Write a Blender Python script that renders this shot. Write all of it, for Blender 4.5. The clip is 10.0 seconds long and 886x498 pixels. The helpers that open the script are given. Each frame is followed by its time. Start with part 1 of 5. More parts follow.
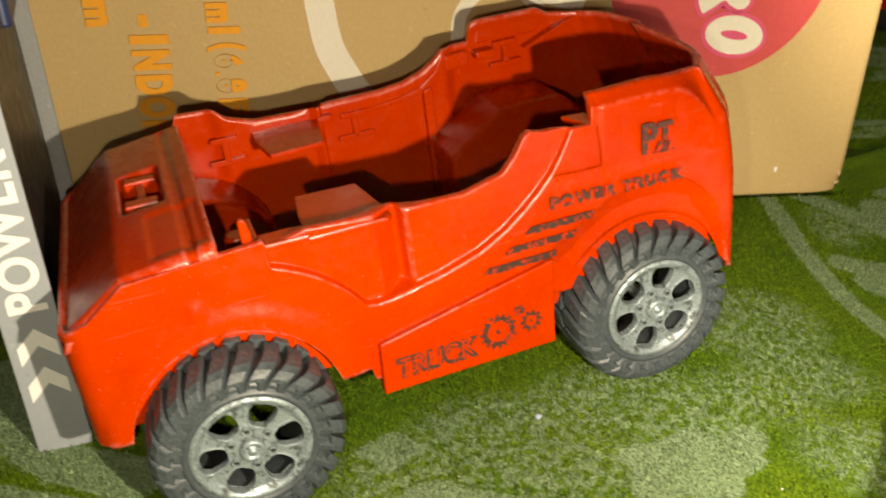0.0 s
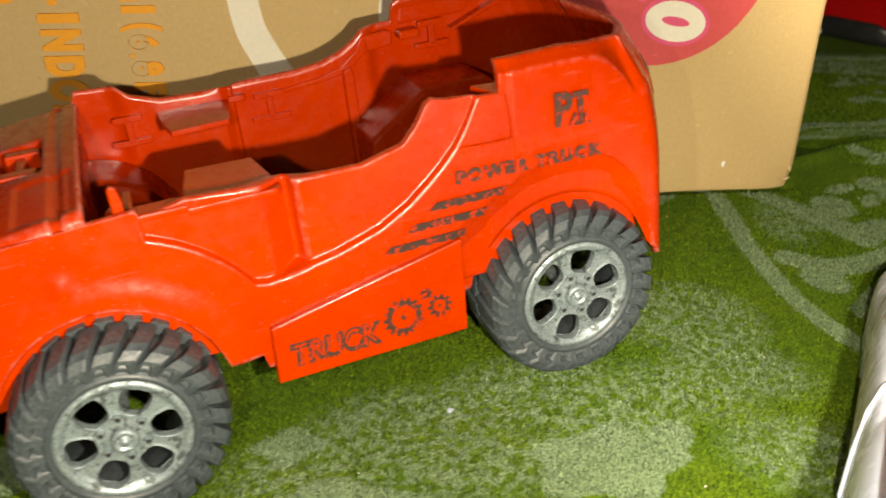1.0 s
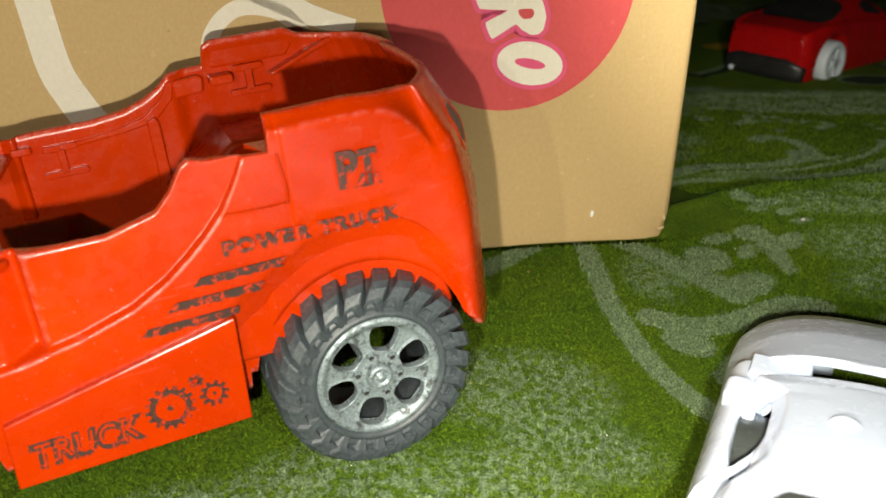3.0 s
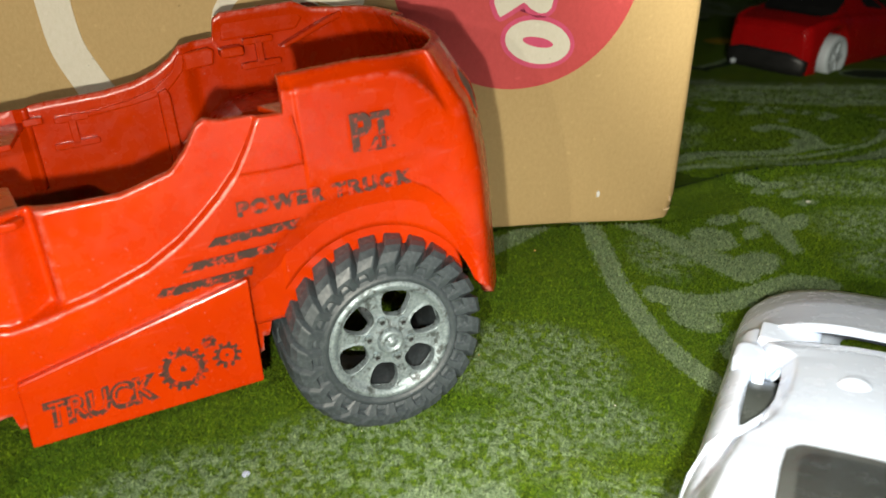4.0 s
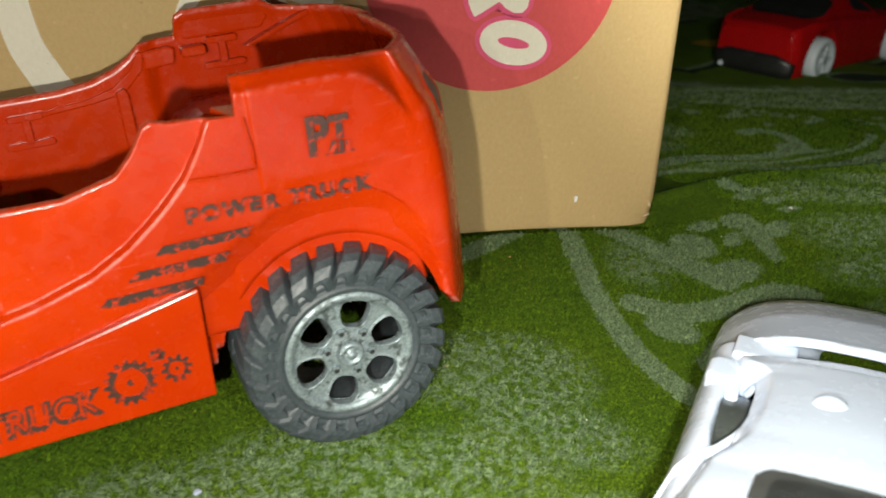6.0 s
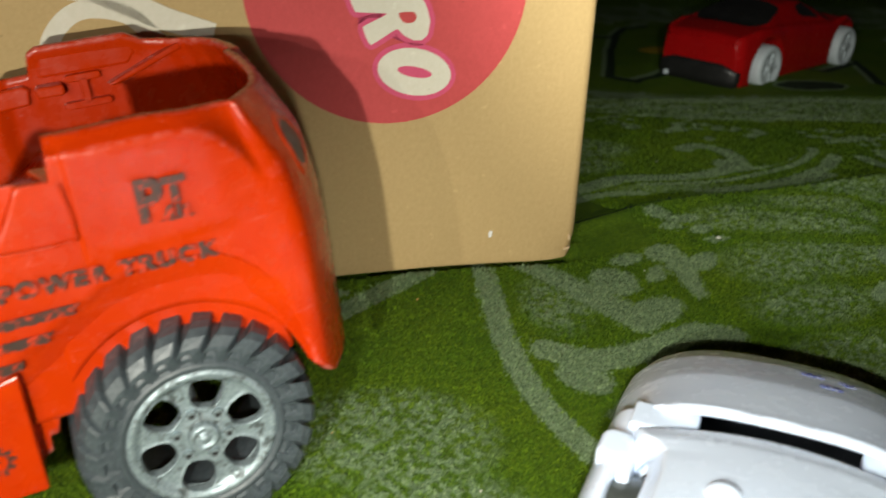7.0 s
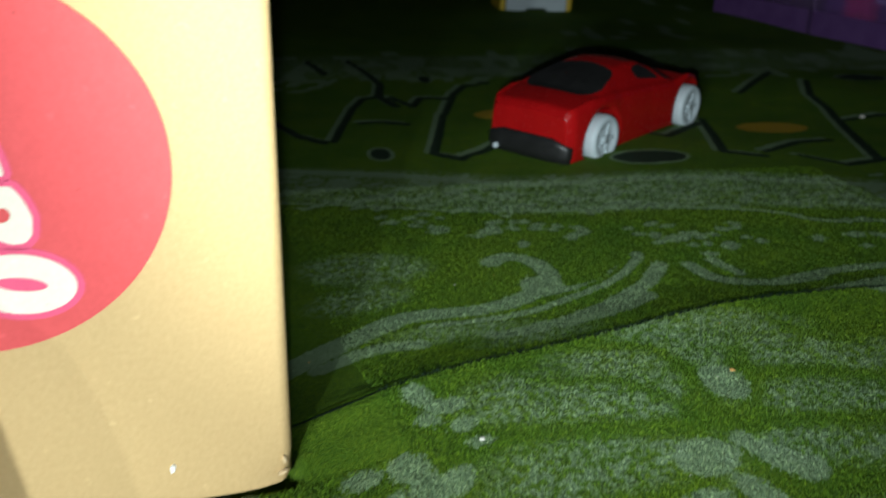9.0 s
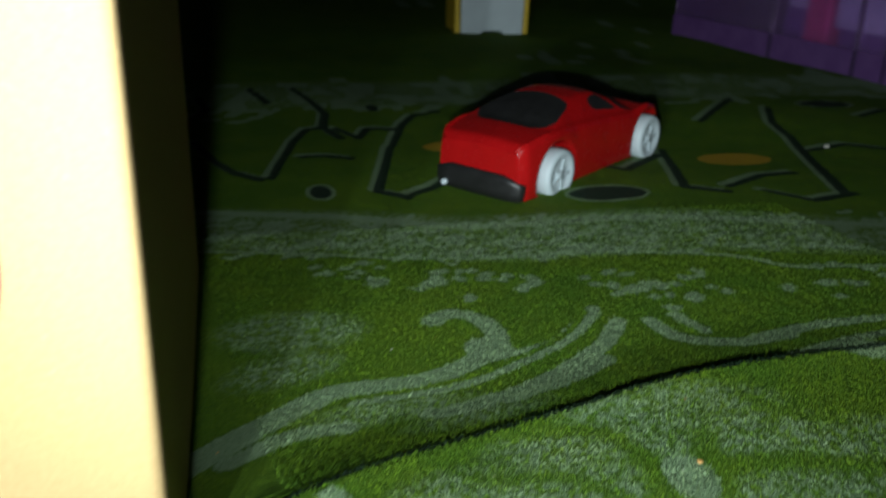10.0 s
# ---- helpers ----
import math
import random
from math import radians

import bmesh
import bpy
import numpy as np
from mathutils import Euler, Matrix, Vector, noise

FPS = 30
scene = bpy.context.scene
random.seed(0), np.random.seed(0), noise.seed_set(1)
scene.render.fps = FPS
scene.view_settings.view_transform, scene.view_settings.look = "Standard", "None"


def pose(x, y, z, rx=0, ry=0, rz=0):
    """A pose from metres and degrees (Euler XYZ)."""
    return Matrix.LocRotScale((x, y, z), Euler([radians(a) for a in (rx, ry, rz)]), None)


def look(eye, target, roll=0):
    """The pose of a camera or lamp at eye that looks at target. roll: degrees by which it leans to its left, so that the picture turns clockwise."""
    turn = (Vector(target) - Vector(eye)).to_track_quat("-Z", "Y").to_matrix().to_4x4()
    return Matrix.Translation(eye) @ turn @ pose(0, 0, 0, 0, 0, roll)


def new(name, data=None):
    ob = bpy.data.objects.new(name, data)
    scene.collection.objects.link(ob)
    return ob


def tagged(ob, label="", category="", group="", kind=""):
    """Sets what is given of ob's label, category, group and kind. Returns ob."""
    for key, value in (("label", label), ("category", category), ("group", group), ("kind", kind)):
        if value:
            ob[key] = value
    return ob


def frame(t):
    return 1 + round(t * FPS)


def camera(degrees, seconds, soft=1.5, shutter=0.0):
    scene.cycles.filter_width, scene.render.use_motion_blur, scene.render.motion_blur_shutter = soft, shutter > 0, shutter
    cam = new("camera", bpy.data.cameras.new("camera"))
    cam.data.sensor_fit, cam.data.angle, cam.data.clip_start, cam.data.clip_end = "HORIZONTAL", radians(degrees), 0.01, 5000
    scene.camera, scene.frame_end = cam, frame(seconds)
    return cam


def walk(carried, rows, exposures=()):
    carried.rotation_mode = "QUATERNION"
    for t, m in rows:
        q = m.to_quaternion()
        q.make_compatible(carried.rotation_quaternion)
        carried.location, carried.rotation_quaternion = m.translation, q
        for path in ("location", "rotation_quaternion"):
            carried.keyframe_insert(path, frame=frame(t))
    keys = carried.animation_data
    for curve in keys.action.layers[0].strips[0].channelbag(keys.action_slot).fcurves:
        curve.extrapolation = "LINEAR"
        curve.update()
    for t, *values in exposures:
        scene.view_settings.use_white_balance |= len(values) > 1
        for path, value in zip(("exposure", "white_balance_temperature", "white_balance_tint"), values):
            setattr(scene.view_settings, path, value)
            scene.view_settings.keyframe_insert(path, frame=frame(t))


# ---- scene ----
cam = camera(51.69, 10.0, shutter=0.6)
cam.data.dof.use_dof, cam.data.dof.focus_distance, cam.data.dof.aperture_fstop = True, 0.240, 25.0
PATH = [
    (0, (0.00920, -0.00149, 0.14890), (0.00588, 0.26330, 0.00791), 0.15),
    (0.5, (0.02051, -0.00129, 0.14053), (0.01865, 0.26448, 0.00137), 0.35),
    (1, (0.03003, 0.00723, 0.13171), (0.02963, 0.27616, -0.00126), 0.68),
    (1.5, (0.04081, 0.01388, 0.12545), (0.04340, 0.28506, -0.00282), 1.23),
    (2, (0.05254, 0.02137, 0.13001), (0.05775, 0.29392, 0.00477), 1.16),
    (2.5, (0.06052, 0.02601, 0.12900), (0.06848, 0.29886, 0.00453), 1.16),
    (3, (0.06883, 0.03404, 0.13001), (0.08047, 0.30687, 0.00581), 1.11),
    (4.5, (0.06476, 0.02825, 0.12037), (0.07677, 0.30165, -0.00256), 1.56),
    (5, (0.06574, 0.02919, 0.12160), (0.07747, 0.30254, -0.00146), 1.62),
    (6.5, (0.08150, 0.04700, 0.12144), (0.10004, 0.31991, -0.00175), 2.02),
    (7, (0.09451, 0.05900, 0.12628), (0.11800, 0.33147, 0.00296), 1.66),
    (7.5, (0.10547, 0.07089, 0.12915), (0.13419, 0.34277, 0.00564), 1.69),
    (8, (0.12384, 0.09094, 0.13239), (0.16052, 0.36201, 0.00921), 1.57),
    (8.5, (0.14216, 0.10881, 0.13821), (0.18626, 0.37890, 0.01531), 1.47),
    (9, (0.15993, 0.13515, 0.14779), (0.21295, 0.40557, 0.02922), 1.27),
    (9.5, (0.16496, 0.14758, 0.14626), (0.22242, 0.41801, 0.02978), 1.47),
    (10, (0.17774, 0.17236, 0.14791), (0.24255, 0.44246, 0.03459), 1.65),
]
EXPOSURE = ((0, 0.14, 8200, 12), (2, 0.22, 7000, 10), (3, 0.09, 6850, 10), (4.5, -0.07, 6650, 9), (6.5, -0.17, 6450, 8), (7.5, 0.22, 6400, 7), (8, 0.64, 6350, 6), (8.5, 0.72, 6100, 5), (9, 0.8, 5400, 3), (9.5, 0.95, 5250, 2), (10, 1.15, 5400, 2))
walk(cam, [(t, look(eye, target, roll)) for t, eye, target, roll in PATH], EXPOSURE)

# ---- light ----
world = bpy.data.worlds.new("room")
scene.world = world
world.use_nodes = True
world.node_tree.nodes["Background"].inputs[0].default_value = (0.62, 0.74, 0.56, 1)
world.node_tree.nodes["Background"].inputs[1].default_value = 0.022

# the one light of the dark room is a white LED torch carried just under the camera: four fixed lamps, all lit together,
# stand in for it along its way


def torch_stand_in(eye, aim, energy):
    ob = new("torch_stand_in", bpy.data.lights.new("torch_stand_in", "AREA"))
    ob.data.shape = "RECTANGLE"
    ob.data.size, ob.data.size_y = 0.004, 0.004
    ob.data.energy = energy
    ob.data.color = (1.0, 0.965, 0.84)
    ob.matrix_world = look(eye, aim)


torch_stand_in((-0.002, 0.001, 0.1300), (-0.125, 0.165, 0.020), 0.24)
torch_stand_in((0.055, 0.032, 0.1030), (-0.030, 0.215, 0.020), 0.60)


def beam_stand_in(eye, aim, energy, angle, blend):
    ob = new("torch_stand_in", bpy.data.lights.new("torch_stand_in", "SPOT"))
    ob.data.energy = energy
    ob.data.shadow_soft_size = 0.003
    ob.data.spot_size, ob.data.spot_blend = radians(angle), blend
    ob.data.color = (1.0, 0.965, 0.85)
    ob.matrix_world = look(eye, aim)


# added stand-in beams, coned and aimed to balance the carton against the carpet
beam_stand_in((0.097, 0.070, 0.1010), (0.160, 0.205, 0.000), 1.9, 94, 1.0)
beam_stand_in((0.158, 0.148, 0.1280), (0.365, 0.650, 0.165), 2.8, 90, 0.9)

# ---- materials ----
MM = 0.001


def nodes_of(name, rough=0.5, metal=0.0, base=(0.5, 0.5, 0.5)):
    m = bpy.data.materials.new(name)
    m.use_nodes = True
    b = m.node_tree.nodes["Principled BSDF"]
    b.inputs["Roughness"].default_value = rough
    b.inputs["Metallic"].default_value = metal
    b.inputs["Base Color"].default_value = (*base, 1)
    return m, m.node_tree, b


def noise_of(tree, scale, detail=3.0, rough=0.55, coord="Object", stretch=None):
    tc = tree.nodes.new("ShaderNodeTexCoord")
    n = tree.nodes.new("ShaderNodeTexNoise")
    n.inputs["Scale"].default_value = scale
    n.inputs["Detail"].default_value = detail
    n.inputs["Roughness"].default_value = rough
    out = tc.outputs[coord]
    if stretch:
        mp = tree.nodes.new("ShaderNodeMapping")
        mp.inputs["Scale"].default_value = stretch
        tree.links.new(out, mp.inputs["Vector"])
        out = mp.outputs["Vector"]
    tree.links.new(out, n.inputs["Vector"])
    return n.outputs["Fac"]


def ramp_of(tree, fac, stops):
    r = tree.nodes.new("ShaderNodeValToRGB")
    el = r.color_ramp.elements
    while len(el) < len(stops):
        el.new(0.5)
    for e, (p, c) in zip(el, stops):
        e.position = p
        e.color = (*c, 1) if len(c) == 3 else c
    tree.links.new(fac, r.inputs["Fac"])
    return r.outputs["Color"]


def mix_of(tree, fac, a, b, how="MIX"):
    m = tree.nodes.new("ShaderNodeMix")
    m.data_type = "RGBA"
    m.blend_type = how
    for sock, v in ((m.inputs[0], fac), (m.inputs[6], a), (m.inputs[7], b)):
        if isinstance(v, (int, float)):
            sock.default_value = v
        elif isinstance(v, tuple):
            sock.default_value = (*v, 1)
        else:
            tree.links.new(v, sock)
    return m.outputs[2]


def math_of(tree, op, a, b=0.0, c=0.0):
    m = tree.nodes.new("ShaderNodeMath")
    m.operation = op
    for sock, v in zip(m.inputs, (a, b, c)):
        if isinstance(v, (int, float)):
            sock.default_value = v
        else:
            tree.links.new(v, sock)
    return m.outputs[0]


def bump_of(tree, bsdf, height, strength=0.3, distance=0.0005):
    b = tree.nodes.new("ShaderNodeBump")
    b.inputs["Strength"].default_value = strength
    b.inputs["Distance"].default_value = distance
    tree.links.new(height, b.inputs["Height"])
    tree.links.new(b.outputs["Normal"], bsdf.inputs["Normal"])


def plastic(name, base, dark, rough=0.3, scratch=True, spec=0.5, chipped=False):
    """Moulded plastic: faint mottling, scuffs that are paler and rougher, slight orange-peel."""
    m, t, b = nodes_of(name, rough)
    b.inputs["Specular IOR Level"].default_value = spec
    mott = ramp_of(t, noise_of(t, 60, 4), [(0.3, dark), (0.7, base)])
    scuff = ramp_of(t, noise_of(t, 900, 6, 0.7), [(0.66, (0, 0, 0)), (0.8, (1, 1, 1))])
    pale = tuple(min(1, 0.85 * c + 0.10) for c in base)
    fac = math_of(t, "MULTIPLY", scuff, 0.35 if scratch else 0.1)
    col = mix_of(t, fac, mott, pale)
    if chipped:
        geo = t.nodes.new("ShaderNodeNewGeometry")
        edge = ramp_of(t, geo.outputs["Pointiness"], [(0.518, (0, 0, 0)), (0.565, (1, 1, 1))])
        chip = ramp_of(t, noise_of(t, 500, 5, 0.7), [(0.42, (0, 0, 0)), (0.62, (1, 1, 1))])
        col = mix_of(t, math_of(t, "MULTIPLY", math_of(t, "MULTIPLY", edge, chip), 0.55), col, tuple(min(1, 0.9 * c + 0.22) for c in base))
    if scratch:
        speck = ramp_of(t, noise_of(t, 1500, 1, 0.4), [(0.735, (0, 0, 0)), (0.755, (1, 1, 1))])
        col = mix_of(t, math_of(t, "MULTIPLY", speck, 0.17), col, tuple(min(1, 0.8 * c + 0.25) for c in base))
        hair = ramp_of(t, noise_of(t, 260, 2, 0.4, stretch=(0.25, 1, 5.0)), [(0.70, (0, 0, 0)), (0.73, (1, 1, 1))])
        col = mix_of(t, math_of(t, "MULTIPLY", hair, 0.16), col, pale)
    t.links.new(col, b.inputs["Base Color"])
    rr = ramp_of(t, noise_of(t, 220, 5), [(0.3, (rough - 0.06,) * 3), (0.75, (rough + 0.14,) * 3)])
    t.links.new(rr, b.inputs["Roughness"])
    bump_of(t, b, noise_of(t, 350, 5), 0.25 if scratch else 0.05, 0.0003)
    return m


RED = plastic("red_plastic", (0.47, 0.030, 0.0004), (0.41, 0.021, 0.0004), 0.24, True, 0.33)
RED_WORN = plastic("red_plastic_with_worn_edges", (0.47, 0.030, 0.0004), (0.41, 0.021, 0.0004), 0.24, True, 0.33, True)
WHITE = plastic("white_plastic", (0.71, 0.82, 1.0), (0.68, 0.79, 0.98), 0.22, False)
GLOSS_RED = plastic("glossy_red_plastic", (0.42, 0.005, 0.006), (0.36, 0.004, 0.005), 0.2, False)
DULL_WHITE = plastic("dull_white_plastic", (0.60, 0.68, 0.72), (0.54, 0.61, 0.65), 0.5, False)
BLACK = plastic("black_plastic", (0.012, 0.012, 0.012), (0.02, 0.02, 0.02), 0.4, False)
SMOKED = plastic("smoked_window_plastic", (0.085, 0.093, 0.090), (0.065, 0.072, 0.07), 0.14, False)
SMOKED_DARK = plastic("dark_smoked_plastic", (0.038, 0.043, 0.042), (0.030, 0.034, 0.033), 0.2, False)
LAMP_GREY = plastic("scuffed_dark_plastic", (0.12, 0.10, 0.085), (0.05, 0.04, 0.034), 0.5)
CLOUDY = plastic("cloudy_grey_plastic", (0.055, 0.062, 0.058), (0.036, 0.042, 0.040), 0.3)
YELLOW = plastic("yellow_plastic", (0.7, 0.5, 0.03), (0.6, 0.42, 0.02), 0.4, False)
PURPLE = plastic("purple_plastic", (0.15, 0.075, 0.24), (0.11, 0.05, 0.19), 0.35, False)
PINK = plastic("pink_plastic", (0.7, 0.05, 0.2), (0.6, 0.04, 0.16), 0.4, False)
BLUE = plastic("dark_blue_plastic", (0.02, 0.04, 0.12), (0.015, 0.03, 0.10), 0.4, False)


def rubber(name, dusty):
    """Dark rubber with fine dust; more of it on the treads."""
    m, t, b = nodes_of(name, 0.45)
    dust = ramp_of(t, noise_of(t, 1300, 6, 0.75), [(0.46, (0, 0, 0)), (0.66, (1, 1, 1))])
    film = ramp_of(t, noise_of(t, 160, 3, 0.5), [(0.35, (0.3, 0.3, 0.3)), (0.7, (1, 1, 1))])
    fac = math_of(t, "MULTIPLY", math_of(t, "MULTIPLY", dust, film), dusty)
    t.links.new(mix_of(t, fac, (0.036, 0.046, 0.053), (0.20, 0.23, 0.245)), b.inputs["Base Color"])
    t.links.new(ramp_of(t, noise_of(t, 300, 4), [(0.3, (0.36,) * 3), (0.7, (0.56,) * 3)]), b.inputs["Roughness"])
    bump_of(t, b, noise_of(t, 1500, 4), 0.25, 0.0002)
    return m


def silvered():
    """Worn silver paint on black plastic."""
    m, t, b = nodes_of("worn_silver_paint", 0.42)
    worn = ramp_of(t, noise_of(t, 430, 7, 0.72), [(0.39, (0, 0, 0)), (0.49, (1, 1, 1))])
    grain = ramp_of(t, noise_of(t, 1900, 4, 0.7), [(0.35, (0.17, 0.215, 0.235)), (0.65, (0.33, 0.395, 0.42))])
    t.links.new(mix_of(t, worn, (0.045, 0.055, 0.055), grain), b.inputs["Base Color"])
    t.links.new(math_of(t, "MULTIPLY", worn, 0.5), b.inputs["Metallic"])
    bump_of(t, b, worn, 0.3, 0.0002)
    return m


def ink(name, base, cover=0.5, scale=700):
    """Printed ink, worn through to the red plastic in small flakes."""
    m, t, b = nodes_of(name, 0.4)
    gone = ramp_of(t, noise_of(t, scale, 6, 0.7), [(cover, (0, 0, 0)), (cover + 0.05, (1, 1, 1))])
    t.links.new(mix_of(t, gone, base, (0.47, 0.025, 0.001)), b.inputs["Base Color"])
    return m


def paper(name, base, dark, rough=0.75, grain=900):
    """Kraft board and the inks printed on it: fibres, faint flutes, small marks."""
    m, t, b = nodes_of(name, rough)
    b.inputs["Specular IOR Level"].default_value = 0.25
    fib = noise_of(t, grain, 5, 0.7, stretch=(1, 1, 0.7))
    blot = noise_of(t, 22, 3)
    col = mix_of(t, ramp_of(t, fib, [(0.35, (0, 0, 0)), (0.7, (1, 1, 1))]), dark, base)
    col = mix_of(t, math_of(t, "MULTIPLY", blot, 0.35), col, tuple(0.8 * c for c in dark))
    mottle = ramp_of(t, noise_of(t, 130, 4, 0.65), [(0.4, (0, 0, 0)), (0.68, (1, 1, 1))])
    col = mix_of(t, math_of(t, "MULTIPLY", mottle, 0.3), col, dark)
    rub = ramp_of(t, noise_of(t, 260, 2, 0.5), [(0.68, (0, 0, 0)), (0.76, (1, 1, 1))])
    col = mix_of(t, math_of(t, "MULTIPLY", rub, 0.35), col, tuple(min(0.85, 1.2 * c + 0.03) for c in base))
    fleck = ramp_of(t, noise_of(t, 520, 3, 0.5), [(0.735, (0, 0, 0)), (0.76, (1, 1, 1))])
    col = mix_of(t, math_of(t, "MULTIPLY", fleck, 0.5), col, tuple(0.45 * c for c in dark))
    t.links.new(col, b.inputs["Base Color"])
    wave = t.nodes.new("ShaderNodeTexWave")
    wave.bands_direction = "X"
    wave.inputs["Scale"].default_value = 42
    wave.inputs["Distortion"].default_value = 0.6
    tc = t.nodes.new("ShaderNodeTexCoord")
    t.links.new(tc.outputs["Object"], wave.inputs["Vector"])
    h = math_of(t, "ADD", math_of(t, "MULTIPLY", wave.outputs["Fac"], 0.12), math_of(t, "MULTIPLY", fib, 0.5))
    bump_of(t, b, math_of(t, "ADD", h, noise_of(t, 60, 4)), 0.45, 0.0006)
    return m


KRAFT = paper("kraft_board", (0.52, 0.37, 0.175), (0.45, 0.315, 0.14))
INK_RED = paper("red_print", (0.58, 0.085, 0.085), (0.50, 0.07, 0.07))
INK_CREAM = paper("cream_print", (0.72, 0.68, 0.58), (0.66, 0.62, 0.50))
TORN = paper("torn_board", (0.62, 0.48, 0.29), (0.56, 0.42, 0.24))
INK_PINK = paper("pink_print", (0.66, 0.10, 0.20), (0.58, 0.08, 0.16))
INK_ORANGE = paper("orange_print", (0.78, 0.34, 0.03), (0.70, 0.29, 0.03))
GREY_BOARD = paper("grey_board", (0.30, 0.325, 0.35), (0.275, 0.30, 0.325), 0.5)
GREY_RAW = paper("raw_grey_board", (0.34, 0.35, 0.35), (0.26, 0.27, 0.27), 0.85)
PRINT_WHITE = paper("white_print", (0.80, 0.80, 0.78), (0.74, 0.74, 0.72), 0.5)
RUBBER, TREAD, SILVER = rubber("grey_rubber", 0.28), rubber("dusty_tread_rubber", 0.6), silvered()
INK_LINE = ink("scraped_black_ink", (0.040, 0.022, 0.018), 0.53, 800)
INK_BLACK = ink("worn_black_ink", (0.055, 0.028, 0.022), 0.55, 900)
INK_OLD = ink("scuffed_black_ink", (0.055, 0.026, 0.020), 0.54, 750)
INK_FAINT = ink("rubbed_black_ink", (0.055, 0.026, 0.020), 0.51, 560)


def carpet(name, tufted=False):
    m, t, b = nodes_of(name, 0.85)
    b.inputs["Sheen Weight"].default_value = 0.03
    b.inputs["Specular IOR Level"].default_value = 0.10
    b.inputs["Sheen Roughness"].default_value = 0.5
    b.inputs["Sheen Tint"].default_value = (0.45, 0.8, 0.45, 1)

    def attr(name):
        a = t.nodes.new("ShaderNodeAttribute")
        a.attribute_name = name
        return a.outputs["Fac"]

    fine = noise_of(t, 1300, 3, 0.7)
    knot = noise_of(t, 440, 2, 0.5)
    wide = noise_of(t, 34, 4)
    green = ramp_of(t, fine, [(0.25, (0.030, 0.060, 0.002)), (0.5, (0.088, 0.155, 0.005)), (0.78, (0.22, 0.30, 0.014))])
    green = mix_of(t, ramp_of(t, wide, [(0.35, (0, 0, 0)), (0.65, (0.5, 0.5, 0.5))]), green, (0.042, 0.108, 0.005))
    pale = ramp_of(t, fine, [(0.25, (0.10, 0.155, 0.085)), (0.55, (0.235, 0.32, 0.195)), (0.8, (0.40, 0.49, 0.33))])
    dots = ramp_of(t, knot, [(0.43, (0.06, 0.06, 0.06)), (0.57, (1.0, 1.0, 1.0))])
    edge = math_of(t, "MULTIPLY", math_of(t, "SUBTRACT", noise_of(t, 500, 3), 0.5), 0.9)

    def crisp(v):
        return ramp_of(t, math_of(t, "ADD", v, edge), [(0.4, (0, 0, 0)), (0.6, (1, 1, 1))])

    col = mix_of(t, math_of(t, "MULTIPLY", crisp(attr("pale")), 0.76), green, pale)
    spk = math_of(t, "MULTIPLY", attr("dotted"), dots)
    col = mix_of(t, math_of(t, "MULTIPLY", spk, 0.72), col, pale)
    col = mix_of(t, crisp(attr("ochre")), col, (0.42, 0.27, 0.015))
    # outline also carries the shade painted along the hem
    col = mix_of(t, math_of(t, "MULTIPLY", crisp(attr("outline")), 0.93), col, (0.006, 0.014, 0.010))
    if tufted:  # every tuft of its own shade
        geo = t.nodes.new("ShaderNodeNewGeometry")
        col = mix_of(t, 1.0, col, ramp_of(t, geo.outputs["Random Per Island"], [(0.0, (0.66, 0.68, 0.6)), (0.55, (0.96, 0.96, 0.92)), (1.0, (1.25, 1.22, 1.05))]), "MULTIPLY")
    t.links.new(col, b.inputs["Base Color"])
    h = math_of(t, "ADD", math_of(t, "MULTIPLY", fine, 1.0), math_of(t, "MULTIPLY", knot, 0.6))
    bump_of(t, b, h, 0.9, 0.0014)
    return m


CARPET, PILE = carpet("plush_carpet"), carpet("plush_pile", True)
WALL = nodes_of("dim_wall_paint", 0.9, 0, (0.35, 0.36, 0.33))
WALL, wt, wb = WALL
wt.links.new(ramp_of(wt, noise_of(wt, 6, 5), [(0.3, (0.28, 0.29, 0.27)), (0.7, (0.38, 0.39, 0.36))]), wb.inputs["Base Color"])

# ---- building helpers ----


def mesh_of(name, verts, faces, material, smooth=True):
    me = bpy.data.meshes.new(name)
    me.from_pydata([tuple(v) for v in verts], [], [tuple(f) for f in faces])
    me.materials.append(material)
    me.update()
    if smooth:
        me.shade_smooth()
    return me


def thing(name, m, label, category, group="", kind=""):
    ob = new(name)
    ob.matrix_world = m
    ob.empty_display_size = 0.02
    return tagged(ob, label, category, group, kind)


def part(name, me, parent, label="", m=None):
    ob = new(name, me)
    ob.parent = parent
    if m is not None:
        ob.matrix_basis = m
    return tagged(ob, label)


def soften(ob, width=0.0006, segments=2, angle=35):
    b = ob.modifiers.new("bevel", "BEVEL")
    b.width, b.segments, b.limit_method, b.angle_limit = width, segments, "ANGLE", radians(angle)
    b.harden_normals = False
    return ob


